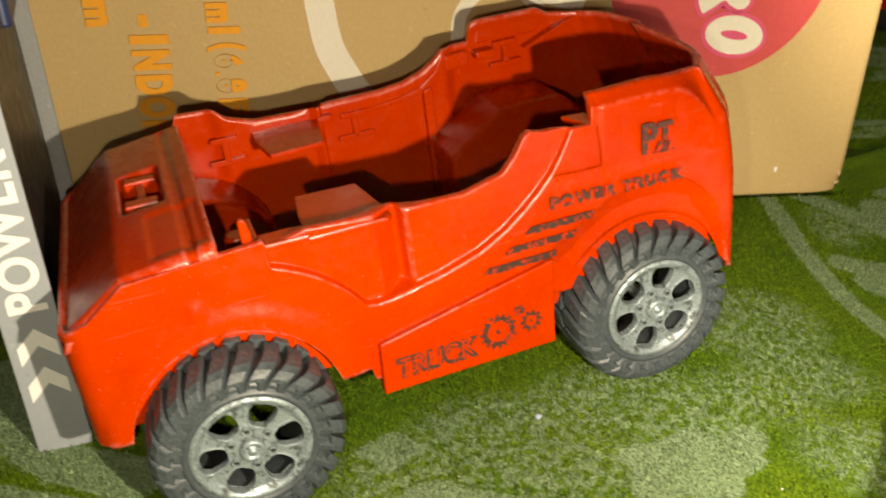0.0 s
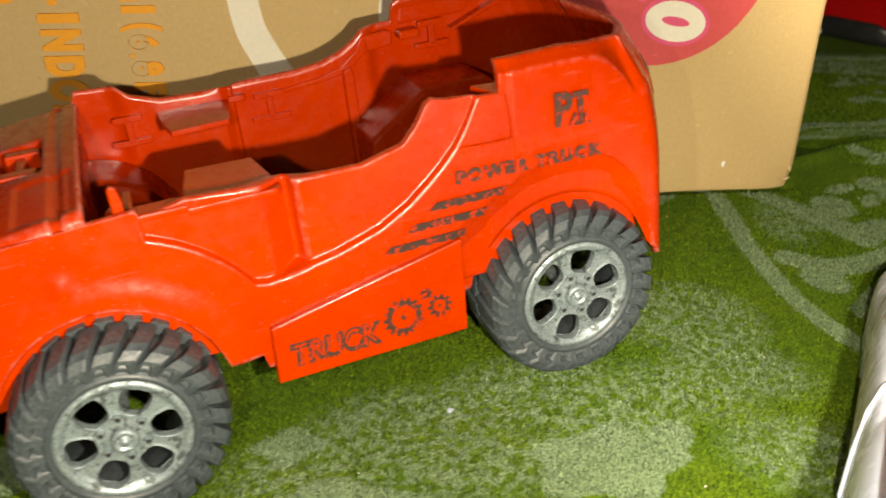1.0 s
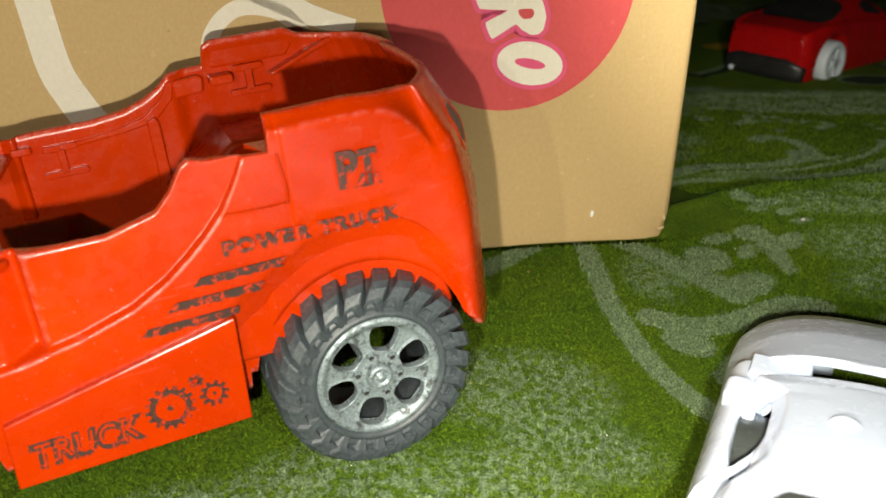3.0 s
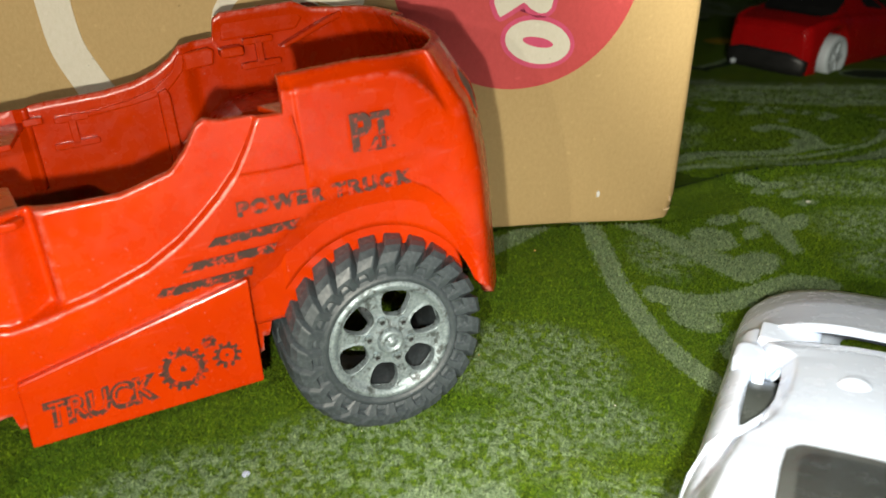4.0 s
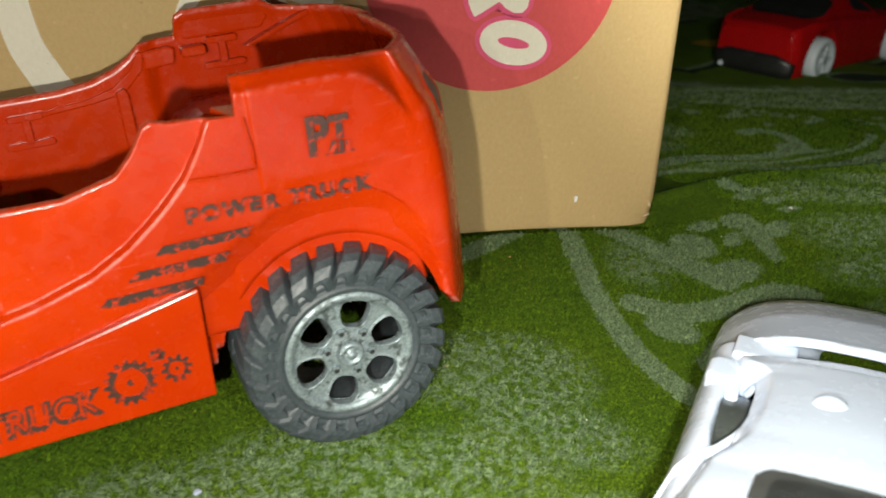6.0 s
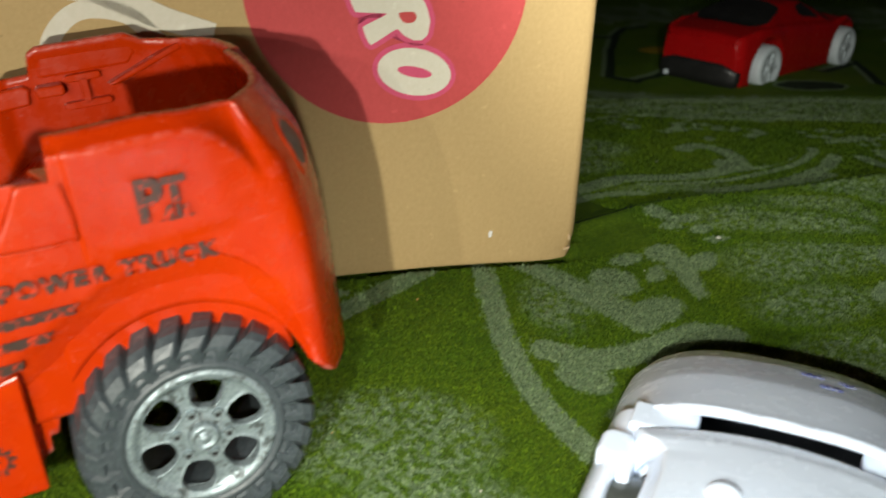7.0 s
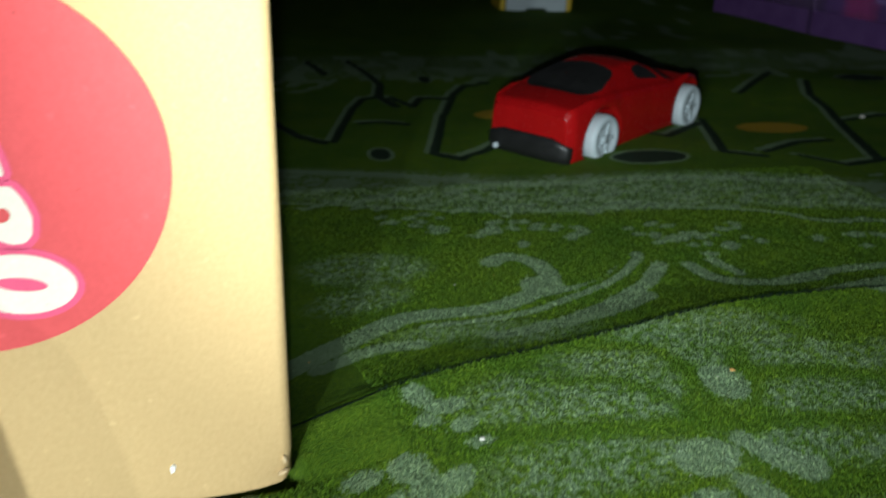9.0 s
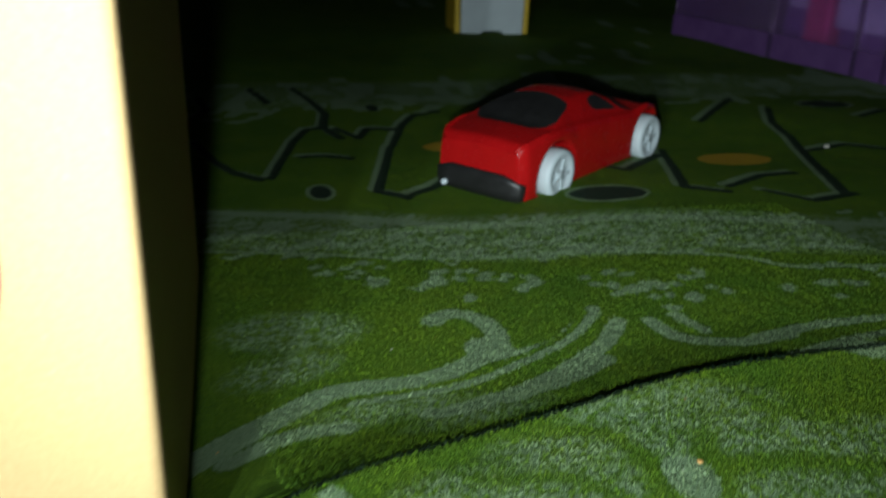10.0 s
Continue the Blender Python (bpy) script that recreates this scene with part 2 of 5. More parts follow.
def slab(name, poly, d0, d1, material, axes="xz", smooth=False):
    """A flat outline pushed through a depth. poly in mm in the two named axes; d0, d1 along the third."""
    ia, ib = "xyz".index(axes[0]), "xyz".index(axes[1])
    ic = 3 - ia - ib
    n, vs = len(poly), []
    for d in (d0, d1):
        for a, b in poly:
            v = [0, 0, 0]
            v[ia], v[ib], v[ic] = a * MM, b * MM, d * MM
            vs.append(v)
    bm = bmesh.new()
    bv = [bm.verts.new(v) for v in vs]
    bm.faces.new(bv[:n])
    bm.faces.new(bv[n:][::-1])
    for i in range(n):
        j = (i + 1) % n
        bm.faces.new((bv[i], bv[n + i], bv[n + j], bv[j]))
    bmesh.ops.recalc_face_normals(bm, faces=bm.faces)
    me = bpy.data.meshes.new(name)
    bm.to_mesh(me)
    bm.free()
    me.materials.append(material)
    if smooth:
        me.shade_smooth()
    return me


def joined(name, meshes, material):
    bm = bmesh.new()
    for me in meshes:
        bm.from_mesh(me)
    out = bpy.data.meshes.new(name)
    bm.to_mesh(out)
    bm.free()
    out.materials.append(material)
    return out


def rect(a0, b0, a1, b1):
    return [(a0, b0), (a1, b0), (a1, b1), (a0, b1)]


def rounded(a0, b0, a1, b1, r, n=5):
    out = []
    for cx, cy, s in ((a1 - r, b0 + r, -90), (a1 - r, b1 - r, 0), (a0 + r, b1 - r, 90), (a0 + r, b0 + r, 180)):
        for i in range(n + 1):
            a = radians(s + 90 * i / n)
            out.append((cx + r * math.cos(a), cy + r * math.sin(a)))
    return out


def disc(cx, cy, rx, ry=None, n=40, turn=0.0):
    ry = ry or rx
    c, s = math.cos(radians(turn)), math.sin(radians(turn))
    out = []
    for i in range(n):
        a = 2 * math.pi * i / n
        u, v = rx * math.cos(a), ry * math.sin(a)
        out.append((cx + c * u - s * v, cy + s * u + c * v))
    return out


def ring_mesh(name, cx, cy, rx, ry, bx, by, d0, d1, material, axes="xz", n=48, turn=0.0):
    """A flat oval ring with an oval hole, pushed through a depth."""
    out, inn = disc(cx, cy, rx, ry, n, turn), disc(cx, cy, bx, by, n, turn)
    ia, ib = "xyz".index(axes[0]), "xyz".index(axes[1])
    ic = 3 - ia - ib
    vs = []
    for d in (d0, d1):
        for loop in (out, inn):
            for a, b in loop:
                v = [0, 0, 0]
                v[ia], v[ib], v[ic] = a * MM, b * MM, d * MM
                vs.append(v)
    fs = []
    for i in range(n):
        j = (i + 1) % n
        fs += [(i, j, n + j, n + i), (2 * n + i, 3 * n + i, 3 * n + j, 2 * n + j), (i, 2 * n + i, 2 * n + j, j), (n + i, n + j, 3 * n + j, 3 * n + i)]
    return mesh_of(name, vs, fs, material, False)


def text_mesh(name, words, size, material, squeeze=1.0, thick=0.0, spacing=1.0, bold=0.0, shear=0.0):
    """Lettering in the built-in font as a thin mesh, in the x-z plane, facing -y; size is the capital height in mm."""
    cu = bpy.data.curves.new(name, "FONT")
    cu.body = words
    cu.size = size * MM * 1.43
    cu.extrude = max(thick, 0.03) * MM
    cu.offset = bold * MM
    cu.space_character = spacing
    cu.shear = shear
    ob = bpy.data.objects.new(name, cu)
    scene.collection.objects.link(ob)
    me = bpy.data.meshes.new_from_object(ob.evaluated_get(bpy.context.evaluated_depsgraph_get()))
    bpy.data.objects.remove(ob)
    bpy.data.curves.remove(cu)
    me.transform(Matrix.Diagonal((squeeze, 1, 1, 1)))
    me.transform(pose(0, 0, 0, 90, 0, 0))
    me.materials.clear()
    me.materials.append(material)
    return me


def lerp(x, pts):
    return float(np.interp(x, [p[0] for p in pts], [p[1] for p in pts]))


def sstep(a, b, x):
    k = np.clip((x - a) / (b - a), 0, 1)
    return k * k * (3 - 2 * k)


def sheet(name, us, vs, fn, material, wrap_u=False, wrap_v=False, smooth=True, flip=False):
    """A grid surface: fn(u, v) gives a point in mm."""
    nu, nv = len(us), len(vs)
    pts = [Vector(fn(u, v)) * MM for u in us for v in vs]
    fs = []
    for i in range(nu if wrap_u else nu - 1):
        for j in range(nv if wrap_v else nv - 1):
            a, b = (i * nv + j), ((i + 1) % nu * nv + j)
            c, d = ((i + 1) % nu * nv + (j + 1) % nv), (i * nv + (j + 1) % nv)
            fs.append((a, d, c, b) if flip else (a, b, c, d))
    return mesh_of(name, pts, fs, material, smooth)


def thicken(ob, mm, offset=-1.0):
    s = ob.modifiers.new("thickness", "SOLIDIFY")
    s.thickness, s.offset = mm * MM, offset
    s.use_even_offset = False
    return ob


# ---- carpet ----
CREASE = ((-3000, 300), (100, 335), (165, 352), (200, 368), (232, 382), (305, 399), (400, 414), (560, 434), (3000, 580))
SWELLS = ((-40, 150, 60, -5.0), (65, 205, 45, 7.6), (20, 230, 60, -0.9), (130, 290, 50, 5.5), (200, 340, 40, 7.0), (290, 350, 60, 9.2),
          (390, 370, 70, 3.5), (180, 220, 60, -11.5), (-80, 270, 70, -3.6), (80, 110, 70, -4.7), (250, 400, 40, -2.9), (330, 260, 70, 3.7), (165, 328, 21, -3.1))


def crease_y(x):
    return sum(np.interp(x + d, [p[0] for p in CREASE], [p[1] for p in CREASE]) for d in (-24, -12, 0, 12, 24)) / 5 + 1.2 * np.sin(x / 23.0)


def ground_z(x, y):
    """Height of the carpet in mm: soft swells, a hem with a drop behind it, and the lower sheet beyond."""
    x, y = np.asarray(x, float), np.asarray(y, float)
    near = -3.0 + 0 * x
    for a, b, s, k in SWELLS:
        near = near + k * np.exp(-((x - a) ** 2 + (y - b) ** 2) / (2 * s * s))
    drop = np.maximum(y - crease_y(x), 0)
    far = -10.5 + 4.0 * sstep(290, 400, x) * np.exp(-drop / 60) + (near + 7.0) * np.exp(-drop / 45) + 1.4 * np.exp(-drop / 25) - 8.5 * sstep(430, 700, y) + 1.2 * np.sin(x / 55 + y / 90) + 0.8 * np.sin(y / 28 + x / 140)
    yc = crease_y(x)
    live = sstep(90, 150, x)
    s = sstep(0, 1.0, y - yc)
    hem = (1.2 * np.exp(-(((y - yc + 5) / 5) ** 2)) - 1.0 * sstep(-1.6, 0.0, y - yc)) * live
    return (near + hem) * (1 - s) + (far * live + near * (1 - live)) * s - 4.0 * live * sstep(0.2, 0.8, y - yc) * sstep(2.2, 1.4, y - yc)


def axis_lines(lo, a, b, hi, fine, grow=1.12):
    mid = list(np.arange(a, b + fine / 2, fine))
    out, step, v = [], fine, mid[-1]
    while v < hi:
        step *= grow
        v = min(v + step, hi)
        out.append(v)
    pre, step, v = [], fine, mid[0]
    while v > lo:
        step *= grow
        v = max(v - step, lo)
        pre.append(v)
    return np.array(pre[::-1] + mid + out)


GX, GY = axis_lines(-1800, -170, 620, 2600, 1.6), axis_lines(-1500, 120, 780, 2800, 1.6)
GY = np.array(sorted(set(np.round(GY[(GY < 391) | (GY > 409)], 3)) | set(np.round(np.arange(391.5, 409, 0.45), 3))))


def hem_shift(x, y):
    """How far the mesh rows are moved so that they run along the hem."""
    return (crease_y(x) - 400) * np.exp(-(((y - 400) / 160) ** 2))


PX, PY = np.meshgrid(GX, GY, indexing="ij")
PY = PY + hem_shift(PX, PY)
PALE, DOTTED, OUTLINE, OCHRE = (np.zeros_like(PX) for _ in range(4))


def stroke(field, pts, w0, w1=None, gain=1.0, soft=1.6, straight=False):
    """Lay a smooth stroke of changing half-width (mm) into a pattern field."""
    w1 = w0 if w1 is None else w1
    p = np.array(pts, float)
    if len(p) > 2 and not straight:  # round the corners
        fine = []
        for i in range(len(p) - 1):
            a, b, c, d = p[max(i - 1, 0)], p[i], p[i + 1], p[min(i + 2, len(p) - 1)]
            for k in np.arange(0, 1, 0.2):
                fine.append(0.5 * (2 * b + (c - a) * k + (2 * a - 5 * b + 4 * c - d) * k**2 + (3 * b - a - 3 * c + d) * k**3))
        p = np.array(fine + [p[-1]])
    x0, x1, y0, y1 = p[:, 0].min() - w0 - w1 - 6, p[:, 0].max() + w0 + w1 + 6, p[:, 1].min() - w0 - w1 - 6, p[:, 1].max() + w0 + w1 + 6
    i0, i1, j0, j1 = np.searchsorted(GX, x0), np.searchsorted(GX, x1), np.searchsorted(GY, y0 - 75), np.searchsorted(GY, y1 + 75)
    if i1 <= i0 or j1 <= j0:
        return
    X, Y = PX[i0:i1, j0:j1], PY[i0:i1, j0:j1]
    best = np.full_like(X, -99.0)
    n = len(p) - 1
    for i in range(n):
        a, d = p[i], p[i + 1] - p[i]
        k = np.clip(((X - a[0]) * d[0] + (Y - a[1]) * d[1]) / max(d @ d, 1e-6), 0, 1)
        dist = np.hypot(X - a[0] - k * d[0], Y - a[1] - k * d[1])
        w = w0 + (w1 - w0) * (i + k) / n
        best = np.maximum(best, w - dist)
    view = field[i0:i1, j0:j1]
    np.maximum(view, gain * np.clip(0.5 + best / (2 * soft), 0, 1), out=view)


def erase(fields, pts, w):
    """Cut a plain green line out of pattern fields."""
    cut = np.zeros_like(PX)
    stroke(cut, pts, w, soft=1.4)
    for f in fields:
        f *= 1 - 0.9 * cut


def blob(field, x, y, rx, ry=None, turn=0.0, gain=1.0, lobes=0):
    """An oval or lobed patch of the pattern."""
    ry = ry or rx
    r = max(rx, ry) * 1.4 + 4
    i0, i1, j0, j1 = np.searchsorted(GX, x - r), np.searchsorted(GX, x + r), np.searchsorted(GY, y - r - 75), np.searchsorted(GY, y + r + 75)
    if i1 <= i0 or j1 <= j0:
        return
    c, s = math.cos(radians(turn)), math.sin(radians(turn))
    U, V = PX[i0:i1, j0:j1] - x, PY[i0:i1, j0:j1] - y
    A, B = (c * U + s * V) / rx, (-s * U + c * V) / ry
    q = np.hypot(A, B)
    if lobes:
        q = q / (1 + 0.16 * np.cos(lobes * np.arctan2(B, A)))
    view = field[i0:i1, j0:j1]
    np.maximum(view, gain * np.clip(0.5 + (1 - q) * min(rx, ry) / (6.5 if field is DOTTED else 3.2), 0, 1), out=view)


def lay_pattern():
    # vines and leaves in front of the carton
    stroke(PALE, [(128, 345), (130, 326), (131, 302), (132, 280), (137, 257), (146, 240), (156, 228)], 3.4, 4.0)
    stroke(PALE, [(140, 330), (155, 314), (165, 300), (174, 291)], 4.5, 6)
    blob(PALE, 171, 312, 7, 9, 20)
    blob(PALE, 180, 295, 9, 6, 20)
    stroke(PALE, [(143, 276), (157, 273), (174, 278), (188, 284), (199, 282)], 4.5, 4)
    blob(PALE, 152, 265, 8, 6, -20)
    stroke(PALE, [(74, 284), (91, 300), (104, 313), (116, 326)], 4.2, 4.2)
    stroke(PALE, [(66, 306), (86, 307)], 4, 2)
    stroke(PALE, [(158, 250), (168, 262), (180, 266)], 3, 2)
    # sprig by the carton's corner
    blob(PALE, 178, 325, 5.5, 3.6, 10)
    blob(PALE, 198, 343, 4.0, 2.6, -20)
    blob(PALE, 207, 339, 4.5, 3.0, 30)
    stroke(PALE, [(190, 326), (193, 320), (195, 302)], 5.4, 2.6)
    blob(PALE, 201, 318, 6, 4.0, 40)
    blob(PALE, 185, 314, 5, 3, 60)
    # flowers on the swell: knotted petals parted by green lines
    for x, y, a, b, r in ((286, 346, 6.5, 10, 0), (197, 356, 4, 6, 20), (204, 349, 7, 4, 10), (266, 315, 9, 7, 0), (210, 331, 4, 2, 0),
                          (274, 300, 4, 8, 30), (256, 298, 11, 5, 20), (262, 284, 8, 6, 70), (385, 410, 13, 9, 0), (300, 262, 10, 6, 10)):
        blob(PALE, x, y, a, b, r)
    stroke(PALE, [(278, 320), (283, 312), (290, 306)], 3, 5)
    stroke(PALE, [(362, 412), (389, 422), (417, 426)], 5, 3)
    for x, y, a, b, r in ((232, 347, 23, 16, 0), (256, 346, 20, 15, 0), (262, 367, 22, 10, 0), (241, 318, 30, 10, 0), (224, 313, 15, 8, 0), (285, 382, 20, 9, -10), (308, 384, 22, 9, -10),
                          (290, 367, 15, 12, 0), (315, 362, 24, 11, 0), (346, 354, 24, 11, 0), (311, 335, 24, 9, 0), (337, 331, 22, 9, 0), (292, 316, 15, 8, 0), (314, 311, 20, 8, 0),
                          (345, 300, 24, 10, 0), (228, 294, 18, 8, 0), (292, 284, 18, 8, 10), (232, 268, 22, 12, 0), (272, 310, 7, 6, 0)):
        blob(DOTTED, x, y, a, b, r)
    for pts, w in (([(232, 358), (253, 354), (261, 349), (268, 337)], 2.0), ([(250, 378), (270, 374), (277, 365), (279, 351)], 2.4), ([(205, 333), (225, 332), (245, 330), (267, 326)], 3.2),
                   ([(292, 350), (313, 347), (338, 342), (360, 338)], 2.8), ([(284, 326), (301, 324), (321, 321), (345, 318)], 2.8), ([(322, 384), (329, 370), (342, 364)], 2.4),
                   ([(299, 365), (291, 339), (280, 321), (275, 305)], 2.8), ([(280, 351), (271, 333), (267, 319), (262, 306)], 2.6), ([(280, 309), (295, 303), (312, 300)], 2.2)):
        erase((DOTTED,), pts, w * 1.35)
    # speckled flowers by the truck
    for x, y, a, b, r in ((48, 196, 27, 13, 20), (20, 186, 22, 14, 0), (70, 190, 20, 12, 10), (98, 236, 26, 18, 10), (110, 214, 20, 12, 0), (92, 200, 18, 10, 0),
                          (0, 172, 20, 12, 0), (36, 172, 22, 10, 0), (120, 180, 22, 14, 0), (-110, 186, 26, 14, 20), (150, 300, 10, 14, 0), (60, 240, 18, 10, 0)):
        blob(DOTTED, x, y, a, b, r)
    blob(PALE, 68, 172, 17, 11, 10, 1, 5)
    blob(PALE, 84, 181, 7, 5, 50)
    blob(PALE, -6, 182, 8, 6, 0, 1, 4)
    blob(PALE, 10, 160, 16, 9, 0, 1, 3)
    stroke(PALE, [(-118, 215), (-106, 192), (-92, 178), (-70, 172)], 5, 8)
    stroke(PALE, [(-140, 176), (-110, 165), (-80, 160)], 5, 4)
    stroke(PALE, [(-60, 150), (-40, 140), (-10, 138)], 4, 6)
    # scrolls behind the hem
    stroke(PALE, [(150, 385), (170, 404), (187, 418), (206, 431), (235, 434), (258, 447), (269, 462), (267, 478), (257, 486), (248, 480)], 5.5, 4)
    blob(PALE, 264, 455, 9, 8)
    stroke(PALE, [(210, 423), (243, 427), (266, 438), (293, 455), (313, 476)], 2.4, 3.0)
    stroke(PALE, [(262, 446), (286, 453), (303, 468), (314, 480)], 2.6, 2.6)
    stroke(PALE, [(234, 409), (252, 414), (270, 423), (288, 435), (306, 449), (319, 466)], 4.5, 3.6)
    stroke(PALE, [(258, 414), (282, 424), (300, 436)], 4, 5)
    stroke(PALE, [(170, 392), (190, 405), (206, 406)], 3.5, 4.5)
    stroke(PALE, [(331, 464), (335, 446), (352, 435), (372, 436)], 3, 4.5)
    stroke(PALE, [(343, 467), (347, 448)], 3, 2)
    stroke(PALE, [(362, 436), (389, 441), (417, 440)], 4, 3)
    erase((PALE,), [(205, 425), (240, 430), (266, 441), (294, 459), (310, 478)], 1.5)
    erase((PALE,), [(236, 415), (262, 424), (284, 437), (304, 455)], 1.3)
    blob(DOTTED, 195, 480, 26, 16)
    blob(DOTTED, 190, 450, 20, 10, 20)
    blob(DOTTED, 222, 416, 24, 8, 10)
    blob(DOTTED, 248, 404, 20, 6, 14)
    for i in range(70):
        x = random.uniform(205, 470)
        y = 540 - 0.28 * (x - 205) + random.gauss(0, 12)
        blob(PALE, x, y, random.uniform(2.2, 5.5), random.uniform(2.2, 4.5), random.uniform(0, 90), 0.9, random.choice((0, 4, 5)))
    # dark line along the hem: the shade of its gap, put into the carpet's colour
    xs = np.arange(120, 640, 12.0)
    stroke(OUTLINE, [(x, float(crease_y(x)) - 1.3) for x in xs], 1.5, 1.9, soft=0.7, straight=True)
    # fine scrolls of the border's edge, between two pale lines
    for y0, w in ((608, 26), (590, 22)):
        stroke(DOTTED, [(60, y0 + 22), (174, y0 + 8), (237, y0 - 6), (294, y0 - 26), (390, y0 - 34), (495, y0 - 66), (660, y0 - 100)], w, soft=5, gain=1.0)
    for i in range(330):
        x = random.uniform(100, 680)
        y = 606 - 0.15 * (x - 174) + random.uniform(-46, 22)
        a = random.uniform(-60, 60)
        l = random.uniform(4, 11)
        stroke(PALE, [(x, y), (x + l * 0.5, y + l * math.sin(radians(a))), (x + l, y + l * 0.3)], random.uniform(1.2, 2.6), gain=0.9)
    stroke(PALE, [(80, 588), (197, 568), (247, 553), (298, 545), (352, 540), (400, 521), (417, 502), (458, 492), (640, 440)], 1.8)
    stroke(PALE, [(80, 655), (174, 637), (237, 620), (294, 594), (390, 588), (495, 556), (660, 520)], 4.5)
    # angular outlined shapes of the border, each dark line edged with pale
    shapes = [[(152, 782), (165, 734), (177, 707), (192, 693)], [(191, 934), (204, 880)], [(225, 938), (236, 888), (245, 839), (239, 801)], [(198, 694), (217, 774), (228, 802), (240, 803), (249, 776)],
              [(278, 747), (265, 694), (256, 660), (271, 647)], [(248, 800), (261, 774), (270, 797), (289, 792)], [(279, 747), (296, 803), (309, 827), (329, 837)], [(219, 735), (233, 735), (249, 726)],
              [(271, 649), (290, 662), (317, 692)], [(308, 658), (322, 635)], [(151, 906), (159, 864), (150, 843)]]
    shapes += [[(460, 723), (447, 679), (433, 635), (454, 624)], [(460, 633), (494, 654), (519, 658)], [(478, 623), (496, 601), (528, 611)], [(597, 818), (576, 776), (569, 739), (550, 685), (524, 614)],
               [(524, 790), (584, 853)], [(565, 709), (598, 718), (619, 702)], [(656, 782), (694, 802)], [(398, 691), (413, 674), (451, 710)]]
    for pts in shapes:
        stroke(PALE, [(x - 2.4, y + 4.5) for x, y in pts], 3.4, gain=0.85, straight=True)
    for pts in shapes:
        stroke(OUTLINE, pts, 2.7, 3.6, straight=True)
    for x, y, a, b in ((224, 665, 6, 11), (282, 853, 5, 11), (383, 631, 23, 12), (654, 826, 24, 12)):
        blob(PALE, x, y, a + 3, b + 3, gain=0.8)
        blob(OUTLINE, x, y, a, b)
    for x, y in ((499, 695), (325, 743)):
        blob(OCHRE, x, y, 26, 15, 2)
    stroke(PALE, [(152, 842), (184, 831), (210, 854)], 3, 4)
    # far band and beyond
    stroke(PALE, [(490, 1070), (490, 1000), (549, 1074)], 9, 7, 0.8)
    stroke(PALE, [(590, 1095), (570, 1030), (592, 1024)], 8, 6, 0.8)
    blob(DOTTED, 420, 905, 420, 48)
    for i in range(260):
        x = random.uniform(100, 1100)
        y = 905 + random.uniform(-58, 60)
        stroke(PALE, [(x, y), (x + random.uniform(-26, 26), y + random.uniform(-12, 12))], random.uniform(3, 8), gain=0.85)
    for i in range(26):
        x, y = random.uniform(250, 1500), random.uniform(990, 1600)
        stroke(PALE, [(x, y), (x + 30, y + 36), (x + 62, y + 24), (x + 80, y - 10)], 7, 5, 0.85)


lay_pattern()


def by_carton(x, y):
    """Along and behind the carton's front, in mm from its lower right corner."""
    return 0.9911 * (x - 160.5) + 0.133 * (y - 328), -0.133 * (x - 160.5) + 0.9911 * (y - 328)


def build_ground():
    # the carpet is sunk, unseen, under the carton's front edge to keep the gap dark
    u, v = by_carton(PX, PY)
    PZ = ground_z(PX, PY) - 5.0 * sstep(-0.9, 0.9, v) * sstep(30, 24, v) * sstep(-288, -284, u) * sstep(2.5, 0.5, u)
    rough = np.array([[noise.noise(Vector((x * 0.35, y * 0.35, 0))) for y in GY[::4]] for x in GX[::4]])
    PZ = PZ + 0.35 * np.repeat(np.repeat(rough, 4, 0), 4, 1)[: len(GX), : len(GY)]
    nx, ny = len(GX), len(GY)
    co = np.stack([PX, PY, PZ], -1).reshape(-1, 3) * MM
    idx = np.arange(nx * ny).reshape(nx, ny)
    quads = np.stack([idx[:-1, :-1], idx[1:, :-1], idx[1:, 1:], idx[:-1, 1:]], -1).reshape(-1, 4)
    me = bpy.data.meshes.new("carpet")
    me.vertices.add(len(co))
    me.vertices.foreach_set("co", co.ravel())
    me.loops.add(quads.size)
    me.loops.foreach_set("vertex_index", quads.ravel())
    me.polygons.add(len(quads))
    me.polygons.foreach_set("loop_start", np.arange(0, quads.size, 4))
    me.update(calc_edges=True)
    for key, f in (("pale", PALE), ("dotted", DOTTED), ("outline", OUTLINE), ("ochre", OCHRE)):
        me.attributes.new(key, "FLOAT", "POINT").data.foreach_set("value", f.ravel().astype(np.float32))
    me.materials.append(CARPET)
    me.shade_smooth()
    return tagged(new("ground", me), "green plush carpet with pale floral scrolls and a dark-outlined border", "carpet", kind="structure")


build_ground()


